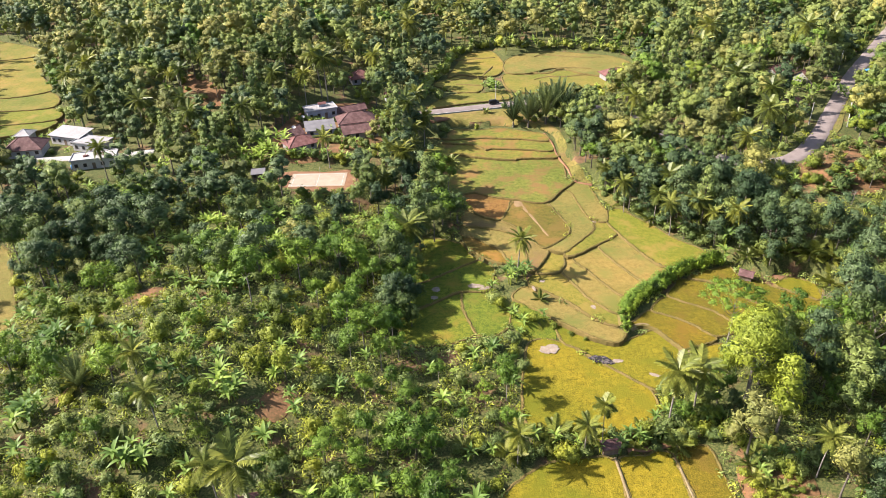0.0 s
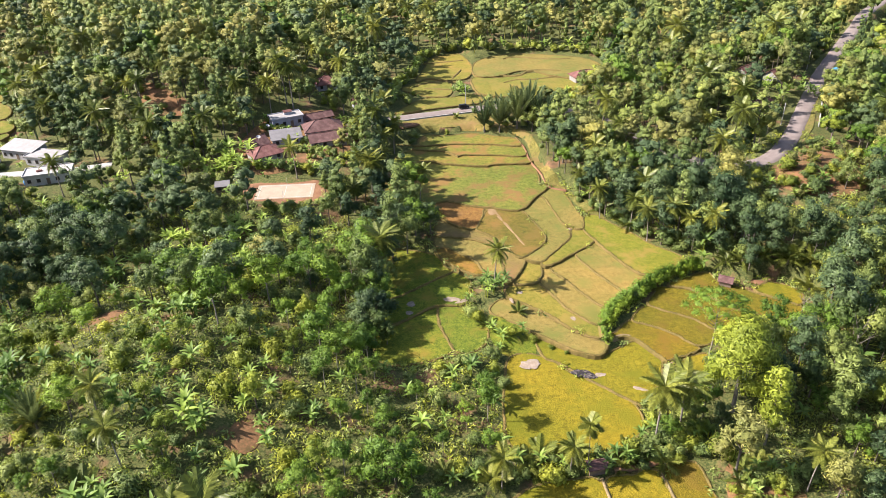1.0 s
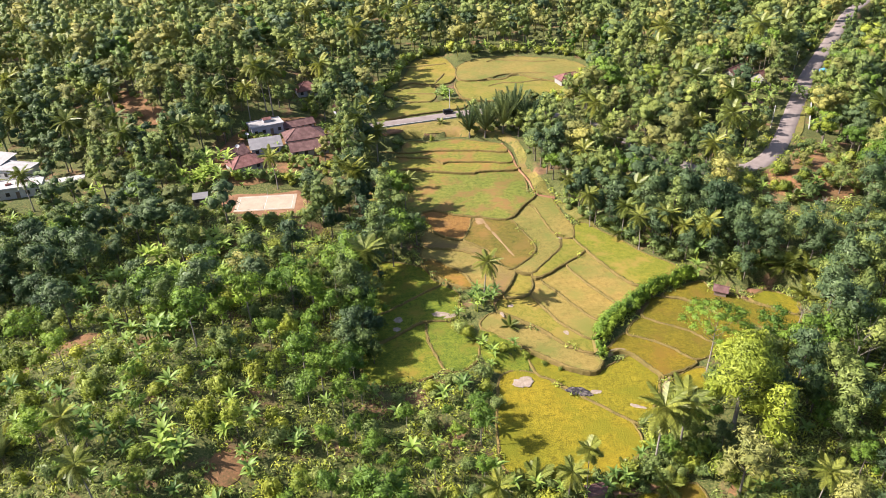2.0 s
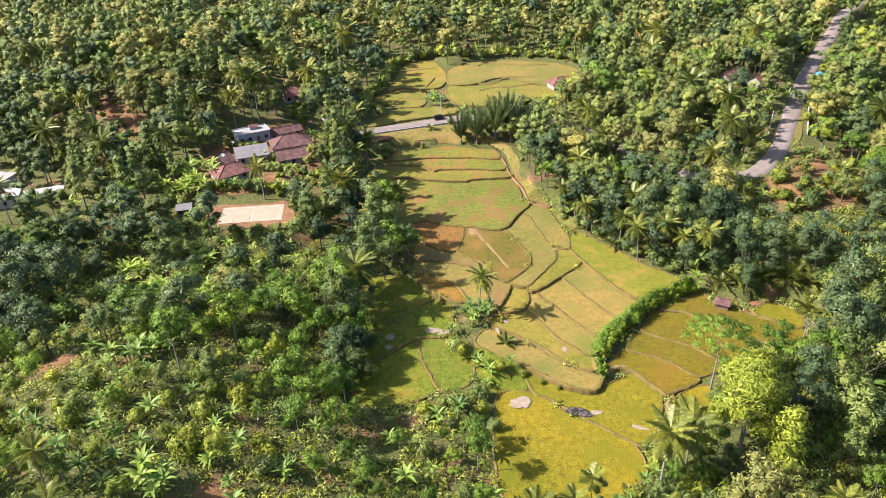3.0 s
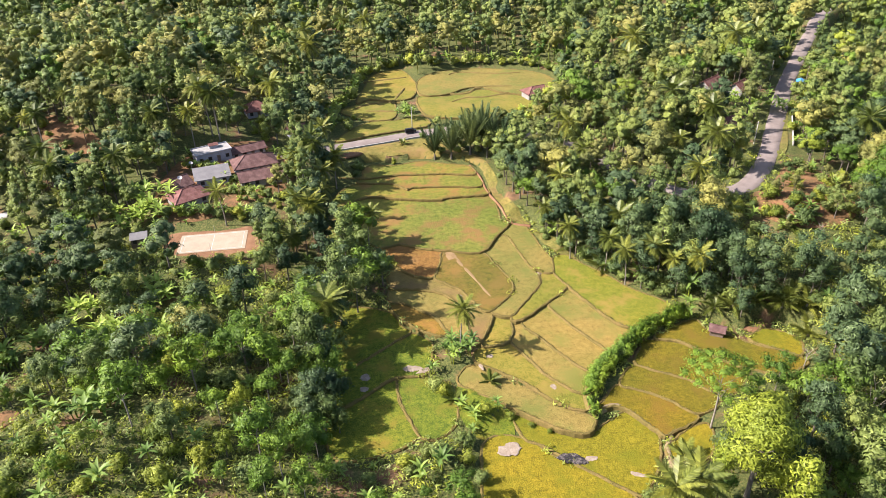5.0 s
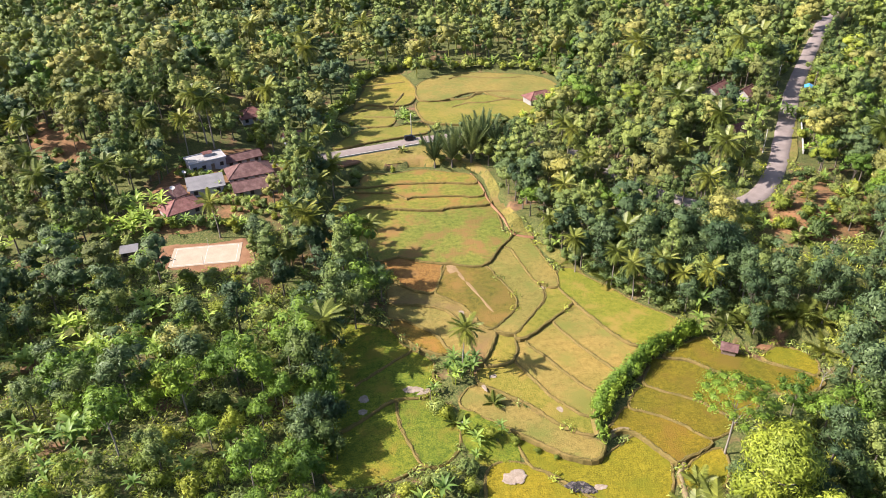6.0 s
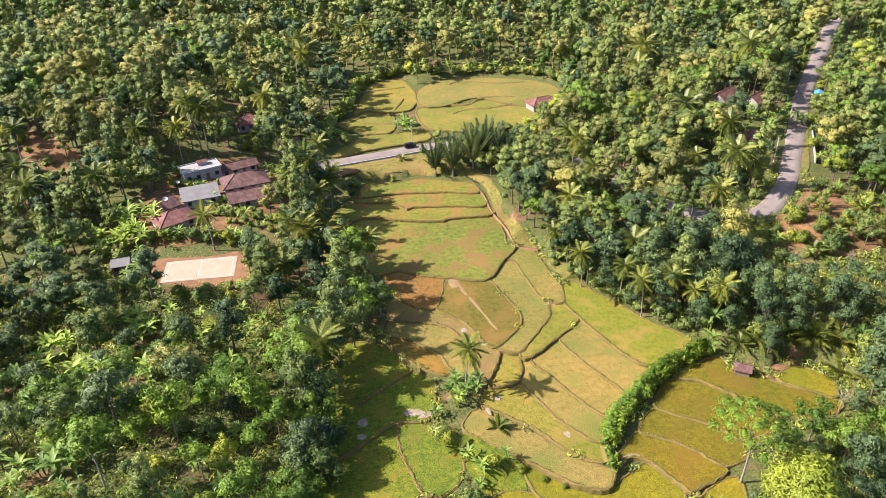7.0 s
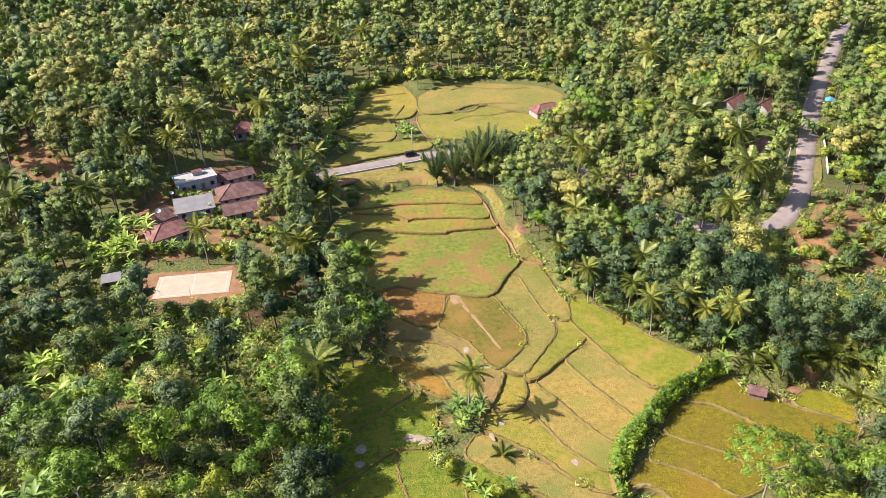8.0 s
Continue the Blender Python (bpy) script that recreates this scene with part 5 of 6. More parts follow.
patch("mud_patch", 0.0, 152.5, -14.98, 1.3, 1.1, 25, MUD, "small muddy hollow in the shade", "mud patch")
patch("mud_patch", -0.5, 148.8, -14.98, 1.1, 0.8, -25, MUD, "small muddy hollow near the trees", "mud patch")


def grass_sheet(name, outline, mat, label):
    """Grass lying on the slope inside an outline."""
    KEEP_OPEN.append(outline)
    rim = [(p.x, p.y) for p in spline([(*c, 0) for c in outline], 2.0, True)]
    xs, ys, gz = SHEET_GRID[0]
    gx, gy = np.meshgrid(xs, ys)
    ok = (gx > min(p[0] for p in rim)) & (gx < max(p[0] for p in rim)) & (gy > min(p[1] for p in rim)) & (gy < max(p[1] for p in rim))
    gx, gy, gz = gx[ok], gy[ok], gz[ok]
    ok = inside(rim, gx, gy) & (off_line(rim, gx, gy, True)[0] > 0.8)
    gx, gy, gz = gx[ok], gy[ok], gz[ok]
    flat = [Vector(p) for p in rim] + [Vector((a, b)) for a, b in zip(gx, gy)]
    place, _, tris, *_ = delaunay_2d_cdt(flat, [(i, (i + 1) % len(rim)) for i in range(len(rim))], [], 1, 1e-4)
    z = list(ground_at([p[0] for p in rim], [p[1] for p in rim]) + 0.1) + list(gz + 0.26)
    verts = [(p.x, p.y, float(h)) for p, h in zip(place, z)]
    tagged(new(name, mesh_of(name, verts, tris, mat, True)), label, "grass", kind="structure")


grass_sheet("grass_slope", [(0, 262), (30, 268), (35, 263), (45, 251), (47.5, 240), (47.5, 226), (50, 213), (51, 207), (46.5, 209), (44.5, 228), (43, 248), (26, 256), (5, 257)], CROP["verge"], "dry grassy slope between the road and the terraces")
grass_sheet("dirt_ground", [(-53, 222), (-47, 218), (-36, 218), (-17, 230), (-16, 250), (-24, 266), (-36, 267), (-50, 258), (-55, 240)], SCRUB_EARTH, "bare trodden earth between the village houses")
grass_sheet("dirt_slope", [(106, 189), (114, 193), (121.5, 200.5), (126, 203), (131, 198), (135, 189), (131, 179), (122, 171), (112, 171), (105, 178)], SCRUB_EARTH, "bare reddish earth slope below the road")
grass_sheet("dirt_clearing", [(-36.0, 103.5), (-32, 102), (-29.5, 105.5), (-31, 110), (-35, 108.5)], SCRUB_EARTH, "small clearing of bare orange earth among the bushes")
grass_sheet("dirt_clearing", [(-93.7, 266.4), (-74.6, 262.6), (-88.1, 281.3), (-100.0, 289.5)], SCRUB_EARTH, "slope of bare reddish earth among the trees behind the village")
grass_sheet("dirt_clearing", [(-74, 143.5), (-67.5, 142.5), (-66, 147), (-71, 149)], SCRUB_EARTH, "small clearing of bare red earth among the bananas")
grass_sheet("dirt_clearing", [(54.5, 84), (59, 81), (66, 82), (68, 89), (64, 94), (57.5, 96), (55, 91)], SCRUB_EARTH, "cut slope of bare red earth at the field corner")
grass_sheet("grass_verge", [(124.5, 207), (131, 213), (139, 226), (148, 240.5), (150.5, 245.5), (147.5, 243), (136, 225.5), (127, 212.5)], CROP["verge"], "dry grass verge between the road and the low wall")
grass_sheet("grass_bank", [(18.5, 147), (27.5, 138.5), (27, 130), (21, 131), (18, 137)], CROP["lush"], "green grassy bank between two plots")
grass_sheet("grass_verge", [(51, 205), (57, 194), (58.5, 186), (54.5, 190), (52, 196)], CROP["verge"], "dry grass verge along the field edge")


def bare_tree(x, y, height, seed):
    """A leafless tree: a forked trunk with many thin pale limbs."""
    r = random.Random(seed)
    thing = tagged(new("bare_tree"), "leafless tree with pale grey limbs", "tree", "bare trees")
    thing.location = (x, y, float(ground_at([x], [y])[0]))
    trunk = [(0, 0, -0.3), (0.1, 0.05, height * 0.3), (0.25, 0.1, height * 0.55)]
    shared("trunk", mesh_of("trunk", *tube(trunk, [0.16, 0.11, 0.08], 6), PALE_BARK, True), thing)
    for k in range(9):
        s, t = k * 2.4 + r.uniform(-0.3, 0.3), r.uniform(0.25, 0.55)
        out, up = height * r.uniform(0.12, 0.3), height * r.uniform(0.3, 0.5)
        z = height * t
        shared("limb", mesh_of("limb", *joined([tube([(0.15, 0.08, z), (out * 0.5 * math.cos(s), out * 0.5 * math.sin(s), z + up * 0.5), (out * math.cos(s), out * math.sin(s), z + up)], [0.06, 0.04, 0.015], 4),
                                                tube([(out * 0.5 * math.cos(s), out * 0.5 * math.sin(s), z + up * 0.5), (out * 0.9 * math.cos(s + 0.5), out * 0.9 * math.sin(s + 0.5), z + up * 0.95)], [0.035, 0.012], 4)]), PALE_BARK, True), thing)
    HOUSES.append((x, y, 1.4))


bare_tree(92.2, 137.5, 6.5, 1)
bare_tree(112.0, 167.5, 4.5, 2)
bare_tree(94.5, 120.5, 15.0, 3)


def wooden_post(x, y, z, h):
    ob = new("wooden_post", mesh_of("wooden_post", *tube([(0, 0, -0.3), (0.03, 0, h * 0.5), (0, 0.04, h)], [0.09, 0.08, 0.07], 7), WOOD, True))
    ob.location = (x, y, z)
    tagged(ob, "grey weathered wooden post by the bananas", "post")


wooden_post(13.4, 148.9, -15.2, 3.6)

for x, y, z, rx, ry in ((27.6, 153.6, -14.28, 0.9, 0.6), (25.0, 150.4, -14.28, 1.1, 0.5), (24.9, 175.8, -13.18, 1.0, 0.9), (46.9, 182.2, -13.08, 0.9, 0.6), (38.4, 141.4, -14.28, 1.0, 0.6)):
    patch("mud_patch", x, y, z, rx, ry, x * 40, MUD, "small pale bare patch on the terrace plot", "mud patch")

# ---- planting ----
for x, y, s in ((-14.9, 196.5, 0.85), (-6.6, 162, 1.2), (-33.3, 214.5, 0.85), (-39.5, 268, 1.3), (21.4, 156.0, 0.88), (53.6, 199.5, 0.78), (56.6, 187.2, 0.82), (67.7, 186.6, 1.0), (66.0, 172.6, 0.80), (73.0, 171.8, 0.86),
                (75.6, 168.2, 0.68), (80.3, 166.0, 0.92), (63.2, 179.2, 0.76), (71.0, 353.0, 1.2), (69.3, 236, 1.1), (107.5, 245.0, 1.25), (91.3, 191.8, 0.95), (-11.6, 227.8, 1.0), (-9.7, 207.3, 0.95), (-83.5, 238, 1.1),
                (59.1, 209.8, 0.95), (70.0, 244.1, 1.0), (-106.7, 216.3, 0.9), (-140.1, 278.7, 1.1), (-88.4, 250.3, 1.1), (-59, 264, 1.1), (45.2, 101.9, 1.16), (51.2, 105.1, 1.2), (14.5, 94.2, 0.8), (27.6, 96.6, 0.72), (-59.5, 109.2, 0.75),
                (-39.2, 85.0, 0.85), (68.6, 88.5, 0.75), (-42.0, 270, 1.3)):
    plant("coco", x, y, s)
plant("coco", 4.9, 204.6, 0.8, -13.0)
for x, y, s in ((31.0, 254.5, 0.95), (36.3, 252.5, 1.15), (39.0, 257.0, 0.8), (42.7, 252.0, 1.2), (47.2, 255.0, 1.25), (50.6, 250.5, 1.0), (54.3, 249.0, 0.9)):
    plant("sugar", x, y, s)
    plant("bush", x + 2.4, y + 1.2, 0.9)
for x, y, s, kind in ((51.0, 244, 1.0, "deep"), (49.6, 239, 1.0, "tall"), (50.2, 234.5, 0.95, "deep"), (49.6, 229.5, 1.05, "broad"), (50.6, 225, 1.0, "deep"), (51.5, 220, 1.0, "tall"), (52.5, 215.5, 0.9, "fresh"), (55.0, 211, 0.9, "deep"), (55.5, 232, 1.2, "tall"), (56.0, 224, 1.15, "deep"), (54.5, 241, 1.1, "broad"), (57.5, 217, 1.0, "broad")):     # the wood beside the upper terraces
    plant(kind, x, y, s)
for k, p in enumerate(spline([(53.5, 202, 0), (57.0, 191.5, 0), (62.5, 181.5, 0), (68.5, 172.5, 0), (75.5, 165.0, 0), (84, 159, 0), (95, 155, 0), (104, 150, 0)], 2.0)):     # dense shrubs and dark trees behind the palms at the field edge
    plant(("bush", "deep", "bush", "banana", "deep", "bush", "young")[k % 7], p.x + 0.8 * math.sin(k * 2.3), p.y + 0.6 + 0.8 * math.cos(k * 1.9), (0.85 if k % 7 in (1, 4) else 1.1) * (0.8 + 0.1 * (k % 5)))
    if k % 2:
        plant(("deep", "broad", "deep", "deep", "tall")[(k // 2) % 5], p.x + 3.4 + math.sin(k), p.y + 4.2, 0.8 + 0.12 * (k % 4))
plant("young", 21.5, 264.5, 0.6)
plant("areca", 31.0, 97.2, 1.0)
for x, y, s in ((22.7, 101.3, 1.0), (20, 99.5, 0.9), (39.5, 100.5, 0.8), (-72.5, 111.6, 1.3), (-58.2, 95.1, 1.2), (81.9, 157.5, 0.9), (86, 157, 1.0), (91, 156.5, 1.1), (96, 153.7, 1.15), (101, 152, 1.1), (57, 119.5, 0.9), (26, 146, 0.7)):
    plant("young", x, y, s)
for x, y, s, kind in ((14.5, 146.7, 1.1, "bush"), (16.0, 144.9, 0.9, "weed"), (17.5, 142.7, 0.8, "young"), (18.6, 139.5, 0.9, "banana"), (20.5, 136.3, 0.9, "banana"), (23.0, 137.0, 0.7, "weed"), (25.5, 137.9, 0.7, "banana"), (17.3, 125.9, 0.9, "weed"), (18.6, 121.0, 0.8, "bush"), (17.8, 130.5, 1.0, "bush"), (19.5, 132.8, 0.7, "banana"),
                        (28.0, 135.6, 0.5, "weed"), (31.5, 132.6, 0.45, "weed"), (34.5, 130.4, 0.45, "weed"), (107, 178, 1.1, "weed"), (111, 173, 1.3, "bush"), (109, 185, 1.2, "weed"), (-19, 226.5, 0.8, "grey"), (-16.5, 231.5, 0.8, "broad"), (-53.5, 247, 0.9, "broad"), (-35.5, 249.5, 0.55, "bush"), (-38, 248.8, 0.5, "weed"), (-33.4, 240.5, 0.4, "bush"), (-24, 229.5, 0.6, "bush"), (-29, 228.6, 0.6, "banana"), (-31.5, 228, 0.6, "bush"), (-20.5, 230.5, 0.7, "bush"), (-39.3, 219.8, 0.6, "bush"), (-36, 221.5, 0.6, "weed")):
    plant(kind, x, y, s)
for k in range(80):     # scrub in clumps on the earth slope
    c = k % 6
    x = (109, 117, 124, 130, 127, 114)[c] + 4.2 * math.sin(k * 1.9)
    y = (176, 178, 176, 187, 197, 188)[c] + 3.8 * math.cos(k * 2.7)
    kind = ("weed", "grey", "bush", "young", "broad", "weed", "banana")[k % 7]
    plant(kind, x, y, (0.4 + 0.6 * ((k * 0.618) % 1)) * (0.5 if kind in ("grey", "broad") else 1))
for x, y, s, kind in ((128, 176, 0.8, "grey"), (119, 172.5, 0.7, "broad"), (133, 181, 0.9, "fresh"), (134, 193, 1.0, "fresh"), (131, 202, 0.9, "lime")):
    plant(kind, x, y, s)
for k in range(30):     # banana grove between the eastern houses
    plant("banana", 126 + 22 * ((k * 0.618) % 1), 240 + 12 * ((k * 0.377) % 1) + 2 * math.sin(k), 0.85 + 0.2 * (k % 2))
for k, p in enumerate(spline([(112.5, 204.5, 0), (118, 212, 0), (128, 225, 0)], 4.0) + spline([(154, 265, 0), (171, 287, 0), (188, 307, 0), (199, 319, 0)], 4.5)):     # trees on the western side of the road
    plant(("broad", "tall", "grey", "broad", "deep")[k % 5], p.x - 1.6 - 1.2 * (k % 2), p.y + 1, (0.55 if p.y < 230 else 0.8) + 0.1 * (k % 4))
for k, p in enumerate(spline([(135, 211, 0), (141, 219, 0), (152, 237, 0), (168, 259, 0), (183, 281, 0), (204, 304, 0)], 4.5)):     # trees beyond the verge
    plant(("fresh", "broad", "grey", "tall", "broad")[k % 5], p.x + 1.5 * (k % 2) + 1, p.y - 1, 0.9 + 0.12 * (k % 4))
plant("sugar", -71.8, 110.1, 0.7)
for k in range(34):     # scrub on the cut slope at the field corner
    plant(("weed", "bush", "young", "weed", "banana")[k % 5], 61.5 + 6.5 * math.cos(k * 2.4) * (0.3 + 0.7 * k / 34), 88.5 + 7.0 * math.sin(k * 2.4) * (0.3 + 0.7 * k / 34), 0.35 + 0.55 * ((k * 0.618) % 1))
for k in range(13):     # trees standing on the earth slope behind the village
    plant(("coco", "grey", "weed", "tall", "bush")[k % 5], -90 + 9 * math.sin(k * 2.4), 274 + 9 * math.cos(k * 1.7), 0.7 + 0.3 * (k % 2))
plant("big", 63.5, 109.0, 1.36, variant=0)
plant("limetall", 66.0, 99.8, 1.32)
plant("grey", 57.4, 93.2, 1.35, variant=0)
plant("grey", 70.6, 83.8, 1.1, variant=1)
plant("feather", 65.3, 125.5, 1.12)
plant("fresh", 82.0, 131.5, 0.85)
plant("deep", 93.5, 127.5, 1.55, variant=1)
for x, y, s, kind in ((25.2, 95.5, 1.1, "weed"), (38.5, 98.5, 0.9, "banana"), (40.5, 99.5, 0.8, "young"), (36.6, 99.2, 0.8, "banana"), (43.0, 100.3, 0.8, "bush"), (46.5, 98.8, 0.9, "bush"), (53.5, 99.5, 1.0, "bush"), (56.5, 98.0, 1.3, "weed")):     # shrubs on the bank at the head of the golden plots
    plant(kind, x, y, s)
for k in range(9):      # the clump of bananas round the lone palm
    plant("banana", 21 + 3.2 * math.cos(k * 2.4) * (0.4 + k / 10), 156.5 + 3.5 * math.sin(k * 2.4) * (0.4 + k / 10), 0.9, -14.4)
for k in range(4):
    plant("banana", 24.5 + k * 0.8, 287 + 1.5 * math.sin(k * 2), 1.2, -7.9)


for i, (x, y) in enumerate(((-56.5, 173.4), (-43.1, 171.1), (-70.0, 173.5), (-63.7, 184.3), (-46.2, 186.4), (-51.1, 142.5), (-76.5, 166.0), (-86.1, 128.6), (-81.2, 105.7), (-55.6, 92.4), (-41.2, 107.9))):     # banana clumps in small gaps on the western slope
    KEEP_OPEN.append([(x - 3, y - 2.5), (x + 3, y - 2.5), (x + 3, y + 2.5), (x - 3, y + 2.5)])
    for k in range(7):
        plant("banana", x + 3.2 * math.sin(k * 2.4 + i) * (0.3 + k / 9), y + 2.8 * math.cos(k * 2.4 + i) * (0.3 + k / 9), 0.95 + 0.15 * (k % 4))
for k in range(22):     # banana grove beside the houses
    plant("banana", -57 + 9 * math.sin(k * 2.1) * (k % 5 + 1) / 5, 224 + 9 * math.cos(k * 1.7) * (k % 4 + 1) / 4, 1.35)
for k in range(15):     # tall trees along the shaded side of the upper terraces
    y = 199 + k * 4.2
    plant("tall" if k % 3 else "deep", -11.5 - 3.0 * math.sin(k * 1.9), y, 1.0 + 0.2 * math.sin(k * 2.7))
    plant("coco" if k % 2 else "deep", -7.5 - 1.5 * math.sin(k * 2.3), y + 1.8, 0.95)
for k in range(60):     # shrubs and bananas round the house walls
    x, y = -50 + 33 * ((k * 0.618) % 1), 219 + 44 * ((k * 0.377) % 1)
    if min(math.hypot(x - a, y - b) - q * 0.6 for a, b, q in HOUSES) > 0.4:
        plant(("bush", "banana", "weed")[k % 3], x, y, 0.55 + 0.25 * (k % 2))
for k, p in enumerate(spline([(56, 263, 0), (66, 252, 0), (74, 236, 0), (81, 216, 0), (90, 199, 0), (96, 191.5, 0)], 4.0)):     # the trees that hide the road through the wood
    plant(("broad", "grey", "broad", "tall", "grey")[k % 5], p.x - 1.5 - 1.5 * (k % 2), p.y - 2.0, 0.85 + 0.1 * (k % 3))
for k in range(12):     # trees along the shaded edge of the damp plots
    plant(("slender", "fresh", "broad", "deep")[k % 4], -10.2 - 1.6 * math.sin(k * 2.2), 131 + k * 3.9, 0.95 if k < 6 else 1.2)
for k, (x, y) in enumerate(((0, 176.5), (-2.5, 181.5), (2.5, 183.5), (-1.5, 189.5), (1.8, 196), (-2, 203), (2.5, 204), (-4, 172), (-5.5, 165), (-6, 158), (-6.3, 151), (-6.5, 144), (-6.0, 137.5))):
    plant(("broad", "deep", "fresh", "tall")[k % 4] if k < 8 else ("broad", "fresh", "deep")[k % 3], x, y, (1.05 if y > 160 else 0.7) + 0.1 * (k % 4))
for k, p in enumerate(spline([(-3, 276, 0), (0, 300, 0), (7, 313, 0), (12, 337, 0), (28, 350, 0), (50, 345, 0), (68, 343, 0), (89, 333, 0), (95, 313, 0), (84, 297, 0)], 2.6)):     # shrubs at the foot of the woods round the upper field
    plant(("bush", "banana", "bush", "weed")[k % 4], p.x + 0.8 * math.sin(k * 2.3), p.y + 0.8 * math.cos(k * 1.9), 1.0 + 0.25 * (k % 3))
for k in range(34):     # shrubs, bananas and young palms on the bank above the golden plots
    x = 3 + 47 * (k / 34)
    plant(("bush", "young", "banana", "weed", "bush", "banana")[k % 6], x, 96.6 + 0.05 * x + 1.6 * math.sin(k * 2.4), 0.65 + 0.1 * (k % 4))
for k in range(16):     # small trees and shrubs under the pair of palms
    plant(("bush", "banana", "weed", "bush")[k % 4], 50 + 6.5 * math.cos(k * 2.4) * (0.3 + k / 20), 103.5 + 3.8 * math.sin(k * 2.4) * (0.3 + k / 20), 0.9 + 0.12 * (k % 3))
for x, y, s, kind in ((48.5, 103.2, 0.5, "fresh"), (53.5, 102.0, 0.5, "lime"), (54.5, 106.5, 0.55, "broad"), (58.5, 103.5, 0.6, "deep"), (57.0, 99.5, 0.4, "fresh")):
    plant(kind, x, y, s)
for k in range(26):     # bananas and shrubs below the village houses
    plant(("banana", "bush", "banana", "weed")[k % 4], -52 + 27 * ((k * 0.618) % 1), 215.5 + 5.5 * ((k * 0.377) % 1) + 0.12 * k * ((k * 0.618) % 1), 0.75 + 0.12 * (k % 3))
SPECIAL = [(p[2], p[3], {"big": 5.5, "feather": 6.5, "sugar": 2.6}.get(p[0], 2.6)) for p in PLANTED]


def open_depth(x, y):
    """How tall a plant may stand so that the open ground beyond it stays in the camera's view: heights are fitted to
    sight lines from under the middle of its path.
    """
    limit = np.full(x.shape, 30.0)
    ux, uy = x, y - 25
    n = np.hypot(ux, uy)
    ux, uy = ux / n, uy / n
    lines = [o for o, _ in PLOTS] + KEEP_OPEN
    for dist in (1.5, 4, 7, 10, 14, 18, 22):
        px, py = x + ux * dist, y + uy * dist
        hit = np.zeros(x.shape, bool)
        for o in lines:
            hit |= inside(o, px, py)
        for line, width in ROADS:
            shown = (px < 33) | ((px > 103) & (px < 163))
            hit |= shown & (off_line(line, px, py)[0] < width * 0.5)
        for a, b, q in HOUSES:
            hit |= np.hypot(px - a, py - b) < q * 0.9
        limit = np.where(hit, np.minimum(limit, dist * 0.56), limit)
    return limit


def clear_of(x, y, margin):
    """Which points lie clear of fields, roads and houses."""
    ok = np.ones(x.shape, bool)
    for o, _ in PLOTS:
        ok &= ~inside(o, x, y)
        ok &= off_line(o, x, y, True)[0] > margin * 0.6
    for o in KEEP_OPEN:
        ok &= ~inside(o, x, y)
        ok &= off_line(o, x, y, True)[0] > margin * 0.5
    for line, width in ROADS:
        ok &= off_line(line, x, y)[0] > width / 2 + margin
    for a, b, q in HOUSES:
        ok &= np.hypot(x - a, y - b) > q + margin * 0.4
    for a, b, q in SPECIAL:
        ok &= np.hypot(x - a, y - b) > q
    return ok


HEIGHT = {"broad": 12, "deep": 12, "tall": 17, "grey": 12, "slender": 12, "fresh": 12, "bush": 3.6, "weed": 3.6, "banana": 4.8, "lime": 12, "coco": 13, "young": 3.5}


def scatter(y0, y1, cell):
    gx, gy = np.meshgrid(np.arange(-260, 300, cell), np.arange(y0, y1, cell))
    gx = (gx + rng.uniform(-0.45, 0.45, gx.shape) * cell).ravel()
    gy = (gy + rng.uniform(-0.45, 0.45, gy.shape) * cell).ravel()
    keep = (gx > -(0.6 * gy + 42)) & (gx < 0.70 * gy + 40)
    gx, gy = gx[keep], gy[keep]
    keep = clear_of(gx, gy, 1.2)
    gx, gy = gx[keep], gy[keep]
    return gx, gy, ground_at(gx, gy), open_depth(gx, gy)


def mixture(x, y):
    """What grows where: chances by kind."""
    if -16 < x < 16 and y < 132:
        return {"slender": 0.5, "fresh": 0.2, "bush": 0.15, "banana": 0.15}
    if (y < 118 and x < 20) or (y < 150 and x < -22):
        return {"weed": 0.22, "banana": 0.32, "bush": 0.12, "slender": 0.08, "fresh": 0.12, "coco": 0.02, "broad": 0.06, "lime": 0.08}
    if y < 190 and -45 < x < 15:
        return {"slender": 0.36, "fresh": 0.12, "deep": 0.14, "banana": 0.26, "bush": 0.12} if y < 162 else {"broad": 0.16, "deep": 0.32, "banana": 0.30, "bush": 0.13, "grey": 0.02, "fresh": 0.07}
    if y < 215 and x <= -45:
        return {"banana": 0.40, "deep": 0.28, "broad": 0.12, "bush": 0.12, "grey": 0.03, "fresh": 0.05}
    if -24 < x < 5 and y < 262:
        return {"tall": 0.30, "deep": 0.38, "coco": 0.24, "banana": 0.08}
    if x < 5 and y < 290:
        return {"deep": 0.2, "broad": 0.24, "grey": 0.18, "tall": 0.18, "banana": 0.08, "coco": 0.05, "bush": 0.07}
    if x > 35 and y < 130:
        return {"deep": 0.30, "broad": 0.22, "fresh": 0.16, "lime": 0.04, "young": 0.10, "bush": 0.04, "banana": 0.14}
    # next two: dark-leaved trees weighted up, their colour standing in for shade
    if x > 50 and y < 172:
        return {"deep": 0.52, "broad": 0.18, "fresh": 0.09, "young": 0.1, "bush": 0.03, "banana": 0.08}
    if x > 50 and y < 205:
        return {"deep": 0.28, "broad": 0.22, "tall": 0.18, "grey": 0.10, "coco": 0.05, "fresh": 0.08, "banana": 0.05}
    return {"grey": 0.23, "broad": 0.22, "lime": 0.03, "fresh": 0.10, "tall": 0.22, "coco": 0.035, "deep": 0.14, "banana": 0.05}


